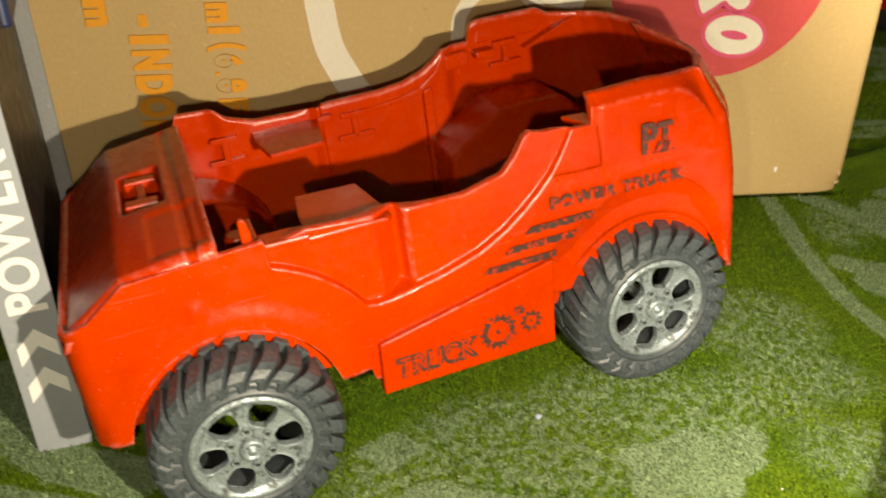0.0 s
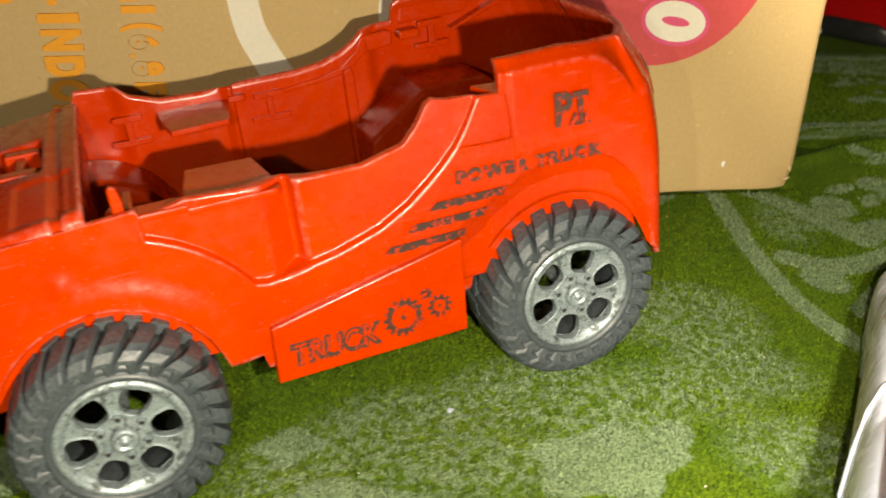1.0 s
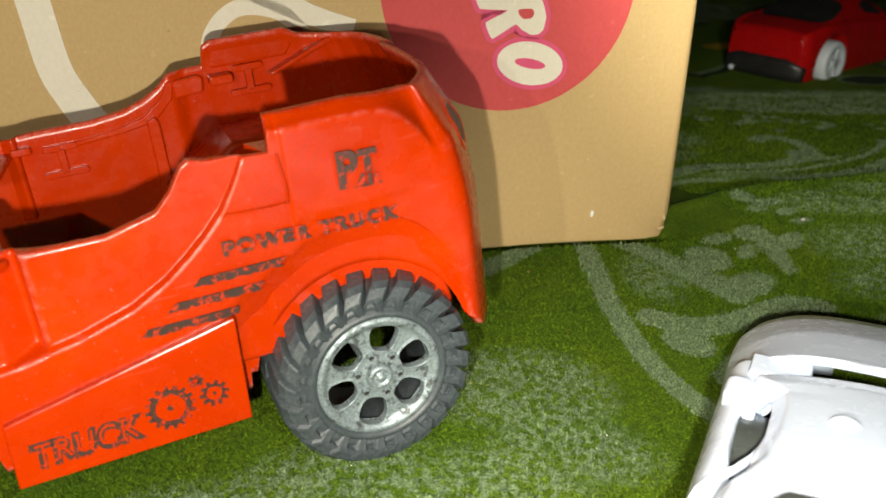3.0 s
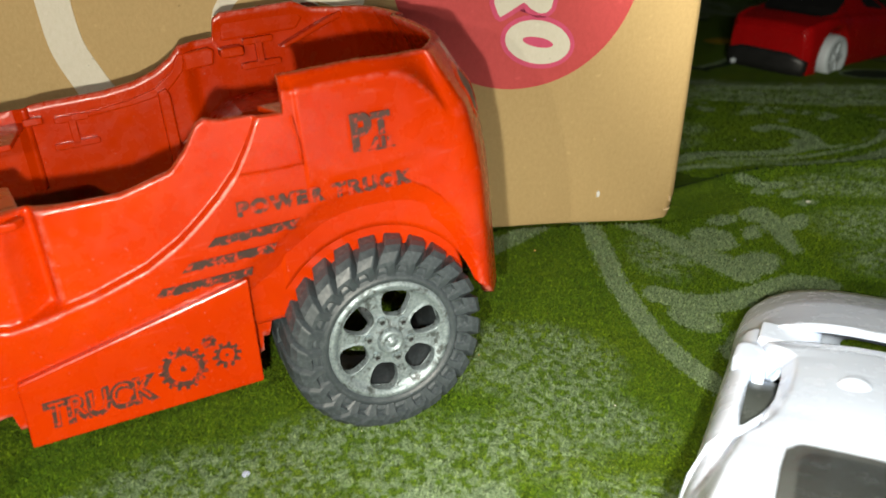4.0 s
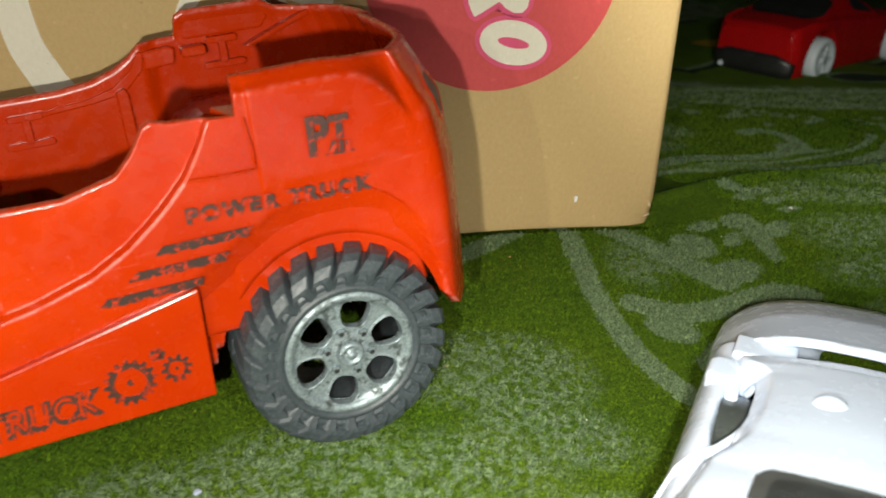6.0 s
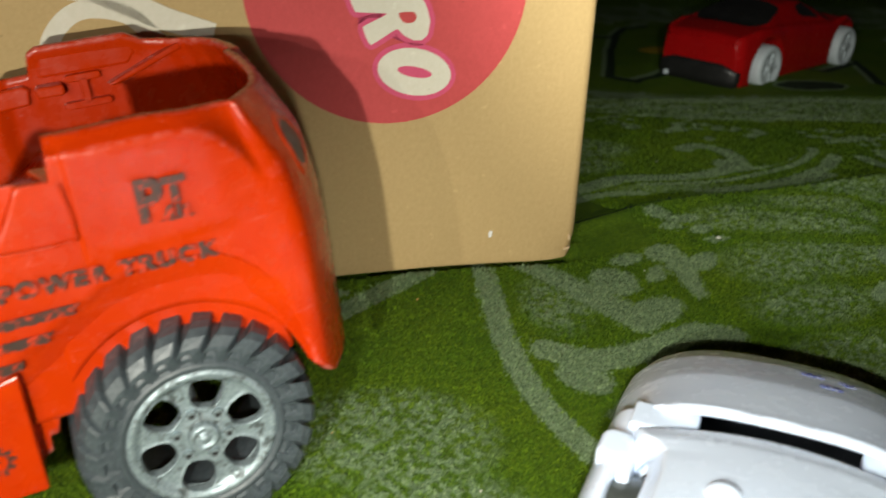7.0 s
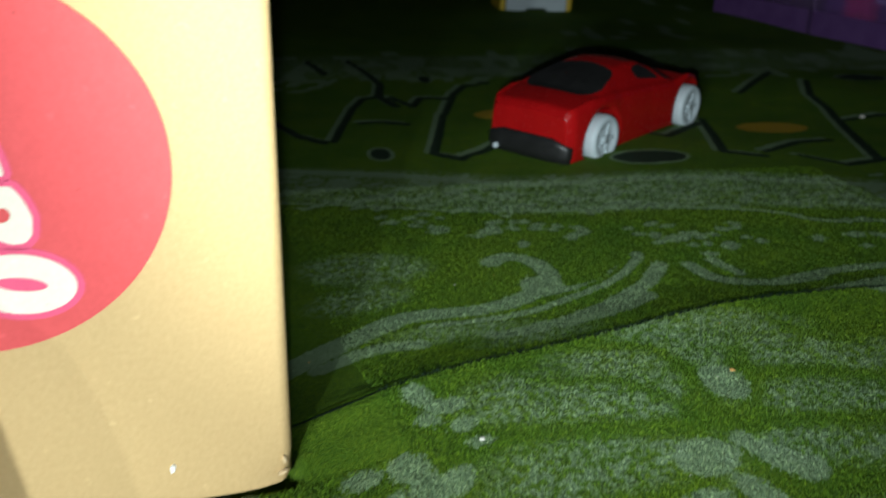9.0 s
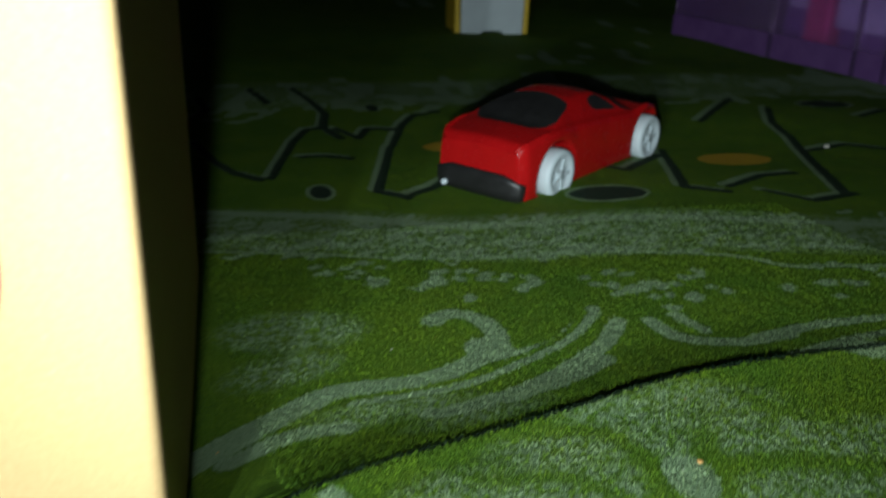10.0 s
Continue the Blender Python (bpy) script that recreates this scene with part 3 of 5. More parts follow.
def build_pile():
    """Short tufts of the carpet's pile where the camera passes: one small blade each."""
    rng = np.random.default_rng(5)
    x, y = [], []
    for x0, x1, y0, y1, n in ((-130, 240, 135, 345, 150000), (150, 430, 250, 420, 90000), (150, 470, 380, 600, 60000)):
        x.append(rng.uniform(x0, x1, n))
        y.append(rng.uniform(y0, y1, n))
    x, y = np.concatenate(x), np.concatenate(y)
    gap = y - crease_y(x)
    keep = ~((gap > -0.6) & (gap < 3.6) & (x > 110))
    # none under the carton, nor in the thin gap along its front
    u, v = by_carton(x, y)
    keep &= ~((u > -294) & (u < 30) & (v > -1.9) & (v < 212))
    x, y = x[keep], y[keep]
    n = len(x)
    z = ground_z(x, y)
    a = rng.uniform(0, 2 * np.pi, n)
    h = rng.uniform(0.45, 1.35, n)
    w = rng.uniform(0.25, 0.5, n)
    lean = rng.normal(0, 0.45, (n, 2))
    p0 = np.stack([x - np.cos(a) * w, y - np.sin(a) * w, z - 0.2], -1)
    p1 = np.stack([x + np.cos(a) * w, y + np.sin(a) * w, z - 0.2], -1)
    p2 = np.stack([x + lean[:, 0] * h, y + lean[:, 1] * h, z + h], -1)
    co = np.stack([p0, p1, p2], 1).reshape(-1, 3) * MM
    me = bpy.data.meshes.new("carpet_pile")
    me.vertices.add(3 * n)
    me.vertices.foreach_set("co", co.ravel())
    me.loops.add(3 * n)
    me.loops.foreach_set("vertex_index", np.arange(3 * n))
    me.polygons.add(n)
    me.polygons.foreach_set("loop_start", np.arange(0, 3 * n, 3))
    me.update(calc_edges=True)
    row = y.copy()
    for _ in range(4):
        row = y - hem_shift(x, row)
    i, j = np.clip(np.searchsorted(GX, x), 0, len(GX) - 1), np.clip(np.searchsorted(GY, row), 0, len(GY) - 1)
    for key, f in (("pale", PALE), ("dotted", DOTTED), ("outline", OUTLINE), ("ochre", OCHRE)):
        me.attributes.new(key, "FLOAT", "POINT").data.foreach_set("value", np.repeat(f[i, j], 3).astype(np.float32))
    me.materials.append(PILE)
    return tagged(new("carpet_pile", me), "short plush pile of the green carpet", "carpet pile", kind="stuff")


build_pile()


def wall(name, a, b, axis):
    me = slab(name, rect(*a, *b), axis[0], axis[1], WALL, axis[2])
    return tagged(new(name, me), "plain wall of the unlit room", "wall", kind="structure")


wall("wall_north", (-1900, -60), (2700, 2400), (2800, 2900, "xz"))
wall("wall_south", (-1900, -60), (2700, 2400), (-1600, -1500, "xz"))
wall("wall_west", (-1500, -60), (2800, 2400), (-1900, -1800, "yz"))
wall("wall_east", (-1500, -60), (2800, 2400), (2600, 2700, "yz"))
tagged(new("ceiling", slab("ceiling", rect(-1900, -1600, 2700, 2900), 2400, 2460, WALL, "xy")), "plain ceiling of the unlit room", "ceiling", kind="structure")

# ---- carton ----
CB = (0.1605, 0.3280, -0.0015)  # lower right front corner
CM = Matrix.Translation(CB) @ Euler((radians(1.2), 0, math.atan2(0.133, 0.991))).to_matrix().to_4x4()


def build_carton():
    """Local x runs along the front from the right corner (0) to the left (-292), y into the box, z up."""
    box = thing("cardboard_carton", CM, "tan cardboard carton printed red and white, dented at one corner", "carton")
    wid, dep, hei, r = 292.0, 210.0, 205.0, 2.6

    # one skin: rounded in plan, closed above and below
    loop = []
    for x, y, s in ((-r, r, -90), (-r, dep - r, 0), (-wid + r, dep - r, 90), (-wid + r, r, 180)):
        for i in range(7):
            a = radians(s + 15 * i)
            loop.append((x + r * math.cos(a), y + r * math.sin(a)))
    dense = []
    for i, p in enumerate(loop):
        q = loop[(i + 1) % len(loop)]
        n = max(1, int(math.hypot(q[0] - p[0], q[1] - p[1]) / 5))
        dense += [(p[0] + (q[0] - p[0]) * k / n, p[1] + (q[1] - p[1]) * k / n) for k in range(n)]
    hs = list(np.concatenate([[0, 0.3, 0.7, 1.1, 1.3, 2.0, 3.4], np.linspace(5, hei - 4, 44), [hei - 2, hei - 0.6, hei]]))

    sag = []  # the lower edge follows the carpet
    for x, y in dense:
        p = CM @ Vector((x * MM, y * MM, 0)) / MM
        sag.append(float(ground_z(p.x, p.y)) - p.z + (0.75 if y < 20 else -0.1))

    def at(p, h, low):
        x, y = p
        pinch = 0.4 * (max(0, 1 - h / 4.0)) ** 2 + 2.2 * max(0, 1 - (hei - h) / 3.0) ** 2
        cx, cy = -wid / 2, dep / 2
        d = Vector((x - cx, y - cy)).normalized()
        # the crushed lower right corner
        k = math.exp(-((x / 5) ** 2)) * math.exp(-((h / 6) ** 2)) * (1 if y < 20 else 0)
        w = 0.35 * noise.noise(Vector((x / 22, y / 22, h / 22))) + 0.5 * noise.noise(Vector((x / 70, y / 70, h / 70)))
        front = 1 if y < r else 0
        x += 0.134 * y * max(0, 1 + x / wid)  # sheared so that the right side fits the camera's view
        return (x - d.x * pinch - 0.5 * k + 0.6 * k * math.sin(h * 0.9), y - d.y * pinch * 0.8 + 1.6 * k * (1 + 0.4 * math.sin(x * 0.7 + h)) + 0.45 * w * front, h + 0.3 * k + low * max(0.0, 1 - h / 60))

    body = sheet("body", range(len(dense)), hs, lambda i, h: at(dense[i], h, sag[i]), KRAFT, wrap_u=True)
    bm = bmesh.new()
    bm.from_mesh(body)
    for low in (True, False):
        es = [e for e in bm.edges if e.is_boundary and (e.verts[0].co.z < hei / 2 * MM) == low]
        bmesh.ops.contextual_create(bm, geom=es)
    bmesh.ops.recalc_face_normals(bm, faces=bm.faces)
    bm.to_mesh(body)
    bm.free()
    part("body", body, box, "tan kraft board")
    y0, y1 = -0.45, 0.6
    # red disc with a worn pink edge, and cream shapes on it
    part("printed_disc", slab("printed_disc", disc(-61.5, 90.5, 39.6, 39.6, 96), y0, y1, INK_RED), box, "faded red printed disc")
    lean = -18

    def rounded_loop(pts, n=6, tight=0.75):
        """A closed outline with its corners eased."""
        p, out = [Vector(q) for q in pts], []
        for i in range(len(p)):
            a, b, c, d = p[i - 1], p[i], p[(i + 1) % len(p)], p[(i + 2) % len(p)]
            for j in range(n):
                k = j / n
                h1, h2 = (c - a) * 0.5 * tight, (d - b) * 0.5 * tight
                q = b * (2 * k**3 - 3 * k**2 + 1) + h1 * (k**3 - 2 * k**2 + k) + c * (3 * k**2 - 2 * k**3) + h2 * (k**3 - k**2)
                out.append((q.x, q.y))
        return out

    def grown(poly, by):
        """The outline moved outwards by a distance."""
        area = sum(x0 * z1 - x1 * z0 for (x0, z0), (x1, z1) in zip(poly, poly[1:] + poly[:1]))
        out = []
        for i in range(len(poly)):
            t = (Vector(poly[(i + 1) % len(poly)]) - Vector(poly[i - 1])).normalized()
            out.append((poly[i][0] + math.copysign(by, area) * t.y, poly[i][1] - math.copysign(by, area) * t.x))
        return out

    def print_shape(pts, tight=0.75):
        poly = rounded_loop(pts, tight=tight)
        part("print_edge", slab("print_edge", grown(poly, 1.5), y0 - 0.12, y1, INK_PINK), box, "pink print edge")
        part("print_shape", slab("print_shape", poly, y0 - 0.24, y1, INK_CREAM), box, "cream printed shape")

    for x, z, a, b, c, d, turn in ((-54.0, 66.0, 10.8, 6.8, 5.1, 1.55, -11), (-71.4, 107.8, 11.2, 5.6, 5.6, 1.6, -2)):
        part("print_edge", slab("print_edge", disc(x, z, a + 1.5, b + 1.5, 48, turn), y0 - 0.12, y1, INK_PINK), box, "pink print edge")
        part("print_ring", ring_mesh("print_ring", x, z, a, b, c, d, y0 - 0.24, y1, INK_CREAM, "xz", 48, turn), box, "cream printed ring")
    # further cream shapes, turned a quarter with the carton: a double bend, and a bar with a bow and a leg
    print_shape([(-75.6, 100.1), (-71.8, 100.3), (-71.2, 97.6), (-69.6, 96.2), (-67.8, 96.4), (-65.3, 99.0), (-62.3, 100.5), (-58.8, 100.4), (-55.8, 98.2), (-54.4, 94.6), (-53.8, 89.8), (-58.6, 90.3),
                 (-59.0, 93.2), (-60.6, 94.5), (-62.9, 93.9), (-65.4, 91.2), (-68.1, 89.7), (-70.9, 90.1), (-73.3, 92.4), (-75.2, 96.3)])
    print_shape([(-72.4, 88.1), (-62.0, 87.8), (-53.0, 87.5), (-50.9, 84.4), (-49.8, 80.6), (-50.4, 76.8), (-51.9, 75.2), (-54.4, 75.1), (-57.3, 76.6), (-59.4, 78.3), (-66.6, 74.0), (-68.8, 79.0), (-62.0, 82.6), (-70.8, 83.2)], 0.35)
    part("print_gap", slab("print_gap", rounded_loop([(-58.6, 82.8), (-54.6, 83.0), (-53.7, 81.6), (-54.6, 80.2), (-56.9, 80.0), (-58.3, 81.2)]), y0 - 0.3, y1, INK_RED), box, "red gap in the cream print")
    # white bands and scrolls
    def band(pts, w0, w1):
        p = [Vector(q) for q in pts]
        fine = []
        for i in range(len(p) - 1):
            a, b, c, d = p[max(i - 1, 0)], p[i], p[i + 1], p[min(i + 2, len(p) - 1)]
            for k in (0, 0.2, 0.4, 0.6, 0.8):
                fine.append(0.5 * (2 * b + (c - a) * k + (2 * a - 5 * b + 4 * c - d) * k**2 + (3 * b - a - 3 * c + d) * k**3))
        fine.append(p[-1])
        lft, rgt = [], []
        for i, q in enumerate(fine):
            t = (fine[min(i + 1, len(fine) - 1)] - fine[max(i - 1, 0)]).normalized()
            w = (w0 + (w1 - w0) * i / (len(fine) - 1)) / 2
            lft.append((q.x - t.y * w, q.y + t.x * w))
            rgt.append((q.x + t.y * w, q.y - t.x * w))
        part("printed_band", slab("printed_band", lft + rgt[::-1], y0, y1, INK_CREAM), box, "white printed band")

    band([(-203, 130), (-201, 104), (-198, 82), (-195.6, 67), (-191.3, 57.5), (-187.0, 50), (-178, 36)], 9, 10.5)
    band([(-152, 64), (-151, 76), (-143, 84), (-131, 83), (-124, 76)], 4.5, 5)
    band([(-160, 92), (-140, 90), (-122, 82), (-109, 78)], 9, 5)
    band([(-93, 37), (-88, 27.5), (-83.4, 18.5)], 9, 3)
    # orange lettering, reading downwards: sign, foot, start, height and width of each character
    for ch, x, z, tall, wide in (("I", -259.6, 72.0, 12.4, 3.0), ("N", -259.6, 67.0, 12.2, 6.7), ("D", -259.8, 58.6, 12.0, 6.9), ("O", -260.0, 51.0, 12.0, 7.4), ("N", -260.0, 42.6, 12.0, 6.9),
                                 ("m", -234.4, 81.9, 7.4, 6.4), ("l", -234.3, 74.0, 10.4, 2.3), ("(", -235.4, 68.6, 12.8, 2.9), ("6", -233.4, 64.9, 9.4, 4.6), (".", -233.6, 58.8, 1.5, 1.2), ("8", -233.6, 56.4, 10.0, 4.8),
                                 ("F", -233.6, 49.4, 10.0, 5.2), ("m", -272.2, 84.0, 7.2, 8.8)):
        me = text_mesh("printed_words", ch, 10, INK_ORANGE, 1.0, 0.3, bold=0.0 if ch == "." else 0.95)
        co = [v.co.copy() for v in me.vertices]
        a0, a1, b0, b1 = min(c.x for c in co), max(c.x for c in co), min(c.z for c in co), max(c.z for c in co)
        me.transform(Matrix.Diagonal((wide * MM / (a1 - a0), 1, tall * MM / (b1 - b0), 1)) @ Matrix.Translation((-a0, 0, -b0)))
        part("letter", me, box, "orange printed letter", Matrix.Translation((x * MM, -0.0009, z * MM)) @ pose(0, 0, 0, 0, 90, 0))
    part("letter", slab("letter", rounded(-256.0, 74.4, -253.2, 78.6, 0.5, 2), y0 - 0.1, y1, INK_ORANGE), box, "orange printed dash")
    # a scrap of white lint stuck on the board
    part("lint", slab("lint", [(-29, 12), (-28.2, 12.4), (-28, 14), (-28.6, 14.4), (-29.2, 13.6)], -0.6, 0.4, PRINT_WHITE), box, "speck of white lint")
    # torn paper fibres at the bumped lower corner
    for x, z, a in ((-2.6, 6.4, 20), (-2.0, 10.4, 100)):
        poly = [(x + r * math.cos(radians(a + d)), z + r * math.sin(radians(a + d))) for r, d in ((1.3, 0), (0.4, 70), (0.9, 160), (1.2, 185), (0.35, 280))]
        part("torn_fibre", slab("torn_fibre", poly, -0.55, 0.5, TORN), box, "pale torn paper fibre")
    return box


build_carton()

# ---- toy truck ----
TO = Vector((0.0653, 0.2041, 0.0025))
TL, TW, TU = Vector((0.9272, 0.3581, 0.1100)), Vector((-0.3558, 0.9337, -0.0407)), Vector((-0.1173, -0.0014, 0.9931))
TM = Matrix(((TL.x, TW.x, TU.x, TO.x), (TL.y, TW.y, TU.y, TO.y), (TL.z, TW.z, TU.z, TO.z), (0, 0, 0, 1)))
FRONT, REAR = (-108.8, 20.3), (0.0, 19.6)  # axle places: along, height
W0, W1 = 5.0, 91.0  # the two sides
RAIL = ((-141, 54.5), (-135, 56.2), (-126, 62.8), (-95.2, 64.6), (-94.2, 62.2), (-85, 64.1), (-66, 63.0), (-47, 62.6), (-37, 65.0), (-33.5, 68.5), (-30.5, 73.0), (-29.0, 73.8),
        (-26, 73.0), (-13.9, 72.4), (-13.3, 79.2), (3, 79.5), (11, 79.0), (40, 78.0))


RAIL_FAR = ((-141, 54.5), (-135, 57), (-126, 64), (-110, 67.5), (-106, 68), (-105.2, 71.4), (-94, 70.8), (-91, 68), (-83, 65.4), (-71, 65.0), (-59, 65.8), (-44, 65.9), (-36, 66.9), (-30, 68.9),
            (-25.5, 71.6), (-22.6, 74.3), (-13.0, 74.6), (-12.3, 79.6), (-10.0, 80.9), (11, 80.9), (17, 78.7), (28, 77.8), (40, 78.0))


def rail_h(l, w=0.0):
    f = float(sstep(30, 66, w))
    return (1 - f) * lerp(l, RAIL) + f * lerp(l, RAIL_FAR)


def foot_h(l):
    h = 24.5
    if -76 < l < -26:
        h = 21.0
    if l > 24:
        h = 24.5 - 6 * float(sstep(24, 31, l))
    for (c, k), r in ((FRONT, 25.0), (REAR, 24.6)):
        d = abs(l - c)
        if d < r:
            h = max(h, k + math.sqrt(r * r - d * d))
    return h


def crease_h(l):
    """The curved line that bounds the door's hollow: the fender's arc in front, then a rising sweep."""
    if l < -75:
        return FRONT[1] + math.sqrt(max(0.0, 40.6**2 - (l - FRONT[0]) ** 2))
    return float(np.interp(l, (-75, -72, -68, -56, -45.5, -38.4, -33.3, -29.3, -25.3, -22.3, -19.4), (42.6, 42.0, 42.4, 44.6, 47.8, 51.6, 55.4, 58.8, 62.9, 67.3, 72.5))) + max(0.0, (l + 19.4) * 5)


def ring_h(l):
    """Outer edge of the chamfered face round the rear wheel."""
    return float(np.interp(l, (-30, -27, -18.5, -10, -5, 0, 6, 11, 14, 17, 20.3, 23, 25.2, 27), (40.5, 42.4, 47.4, 52.2, 53.6, 54.0, 53.8, 52.8, 51.0, 48.2, 43.0, 34.1, 22.5, 14.0)))


def relief(l, h):
    """How far the side stands proud, in mm."""
    out = 0.0
    if -94.6 < l < -18.6:  # the door's hollow above the crease
        rim = float(sstep(-0.45, 0.45, h - crease_h(l)))
        out -= 1.7 * rim
        out -= 4.4 * rim * max(0.0, min(1.0, (l + 70.0) / 6.0)) * float(sstep(-62.0, -63.6, l))
    out += 0.9 * (1 - float(sstep(27.5, 33.0, math.hypot(l - FRONT[0], h - FRONT[1]))))
    if l > -30:
        edge = h - ring_h(l)
        fall = max(0.0, -edge) * (0.75 if l < 14 else 0.5)
        out -= (0.5 * (1 - float(sstep(-0.35, 0.35, edge))) + min(3.6, 0.42 * fall)) * float(sstep(-29, -26.5, l))
    out += 0.9 * math.exp(-(((l + 113) / 2.2) ** 2) - ((h - 52.5) / 2.6) ** 2)
    if l > -11.6:
        out += 0.5 * float(sstep(55.5, 58.0, h - 0.06 * (l + 13))) * float(sstep(-11.7, -10.9, l)) * (1 - float(sstep(13, 21, l)))
    return out


def build_body(truck):
    plan = []  # along, across, outward normal
    ls = sorted(set(round(float(v), 3) for v in np.concatenate([np.arange(-136.5, -32.0, 0.75), np.arange(-32.0, -10.0, 0.35), np.arange(-10.0, 12.01, 0.75)])) | {-13.9, -13.3, -94.9, -94.3, -30.5, -29.0, -75.0})
    for i in range(13):  # the blunt nose, from the middle to the near corner
        plan.append((-141.5, 48 - 39 * i / 12, -1, 0))
    for i in range(1, 7):
        a = radians(15 * i)
        plan.append((-136.5 - 5 * math.cos(a), W0 + 5 - 5 * math.sin(a), -math.cos(a), -math.sin(a)))
    plan += [(l, W0, 0, -1) for l in ls[1:]]
    corner = ((12, 5.0), (18, 5.0), (22, 5.1), (25, 5.5), (26.8, 6.3), (28.2, 7.8), (30.6, 11.4), (33.6, 16.6), (35.8, 21.6), (37.6, 29), (38.6, 38), (39, 48))
    cum = np.concatenate([[0], np.cumsum([math.dist(p, q) for p, q in zip(corner, corner[1:])])])
    steps = np.linspace(0, cum[-1], 61)

    def tail(v):
        return np.interp(v, cum, [p[0] for p in corner]), np.interp(v, cum, [p[1] for p in corner])

    rear = []
    for v in steps[1:]:
        (l, w), (la, wa), (lb, wb) = tail(v), tail(max(v - 1.2, 0)), tail(min(v + 1.2, cum[-1]))
        dl, dw = lb - la, wb - wa
        n = math.hypot(dl, dw)
        rear.append((float(l), float(w), float(dw / n), float(-dl / n)))
    rear[-1] = (39.0, 48.0, 1.0, 0.0)
    plan += rear
    corner = ((39, 48), (38.9, 58), (38.4, 68), (37.2, 76), (34.5, 82.5), (30.5, 87.2), (25, 90), (18, 91), (12, 91))
    cum = np.concatenate([[0], np.cumsum([math.dist(p, q) for p, q in zip(corner, corner[1:])])])
    for v in np.linspace(0, cum[-1], 61)[1:]:
        (l, w), (la, wa), (lb, wb) = tail(v), tail(max(v - 1.5, 0)), tail(min(v + 1.5, cum[-1]))
        n = math.hypot(lb - la, wb - wa)
        plan.append((float(l), float(w), float((wb - wa) / n), float((la - lb) / n)))
    plan += [(l, W1, 0, 1) for l in ls[1:-1][::-1]]
    for i in range(6, 0, -1):
        a = radians(15 * i)
        plan.append((-136.5 - 5 * math.cos(a), W1 - 5 + 5 * math.sin(a), -math.cos(a), math.sin(a)))
    for i in range(12, 0, -1):
        plan.append((-141.5, 48 + 39 * i / 12, -1, 0))
    # rows: up the outside (denser at the crease), over the rim, down the inside
    lower, upper, inside = np.linspace(0, 1, 30), np.linspace(0, 1, 30), np.linspace(1, 0, 30)
    rows = [("lo", v) for v in lower] + [("mid", v) for v in (-0.25, 0.0, 0.25)] + [("up", v) for v in upper] + [("rim", v) for v in (0.12, 0.5, 0.88)] + [("in", v) for v in inside]

    def at(i, row):
        l, w, nl, nw = plan[i]
        b, t = foot_h(l), rail_h(l, w)
        if abs(nl) > 0.95 and l < 0:
            b, t = 24.5, 54.5
        mid = 0.5 * (b + t)
        if abs(nw) > 0.9 or l > 0:
            if l < -13.6:
                c = crease_h(l) if l < -19.4 else t - 0.9
            else:
                c = 71.5 + (ring_h(l) - 71.5) * float(sstep(-13.6, -5, l))
                c += (mid - c) * float(sstep(17, 30, l))
        else:
            c = mid
        c = min(max(c, b + 1.2), t - 0.9)
        where, v = row
        h = {"lo": b + (c - 0.5 - b) * v, "mid": c + v, "up": c + 0.5 + (t - c - 0.5) * v, "rim": t + 0.35 * math.sin(math.pi * v), "in": b + (t - b) * v}[where]
        wall = 2.0 + 2.2 * float(sstep(-97, -92, l)) * (1 - float(sstep(-23, -18, l))) * (abs(nw) > 0.9) + 3.4 * math.exp(-(((l + 66) / 6) ** 2)) * (nw < -0.9)
        inset = {"in": wall, "rim": wall * v}.get(where, 0.0)
        ho = min(h, t)
        k = relief(l, ho) if abs(nw) > 0.9 and where != "in" else 0.0
        if where == "rim":
            k *= 1 - v
        lean = 0.03 * max(0, h - 40)
        back = -6.8 * max(0, (h - 45) / 35) ** 2 * float(sstep(6, 30, l)) if l > 6 else 0.0
        if w < 60:  # the flat side ends at a shoulder that rounds down to the tail's corner
            over = max(0.0, math.hypot(max(0.0, l - 7), max(0.0, h - 60.5)) - 15.9 - max(0.0, l - 22.5)) if h > 60.5 else 0.0
            over = 4.4 * math.tanh(over / 4.4)
        else:
            over = 0.3 * max(0.0, h - 75.4 + 0.05 * max(0.0, l))
        tuck = (1.15 if w < 60 else 0.66) * over * float(sstep(0, 1.0, over)) if l > -13.6 else 0.0
        return (l + nl * (k - inset - 0.7 * tuck) + back, w + nw * (k - lean - tuck - inset), h)

    me = sheet("body", range(len(plan)), rows, at, RED_WORN, wrap_u=True, wrap_v=True)
    return part("body", me, truck, "glossy orange-red moulded shell")


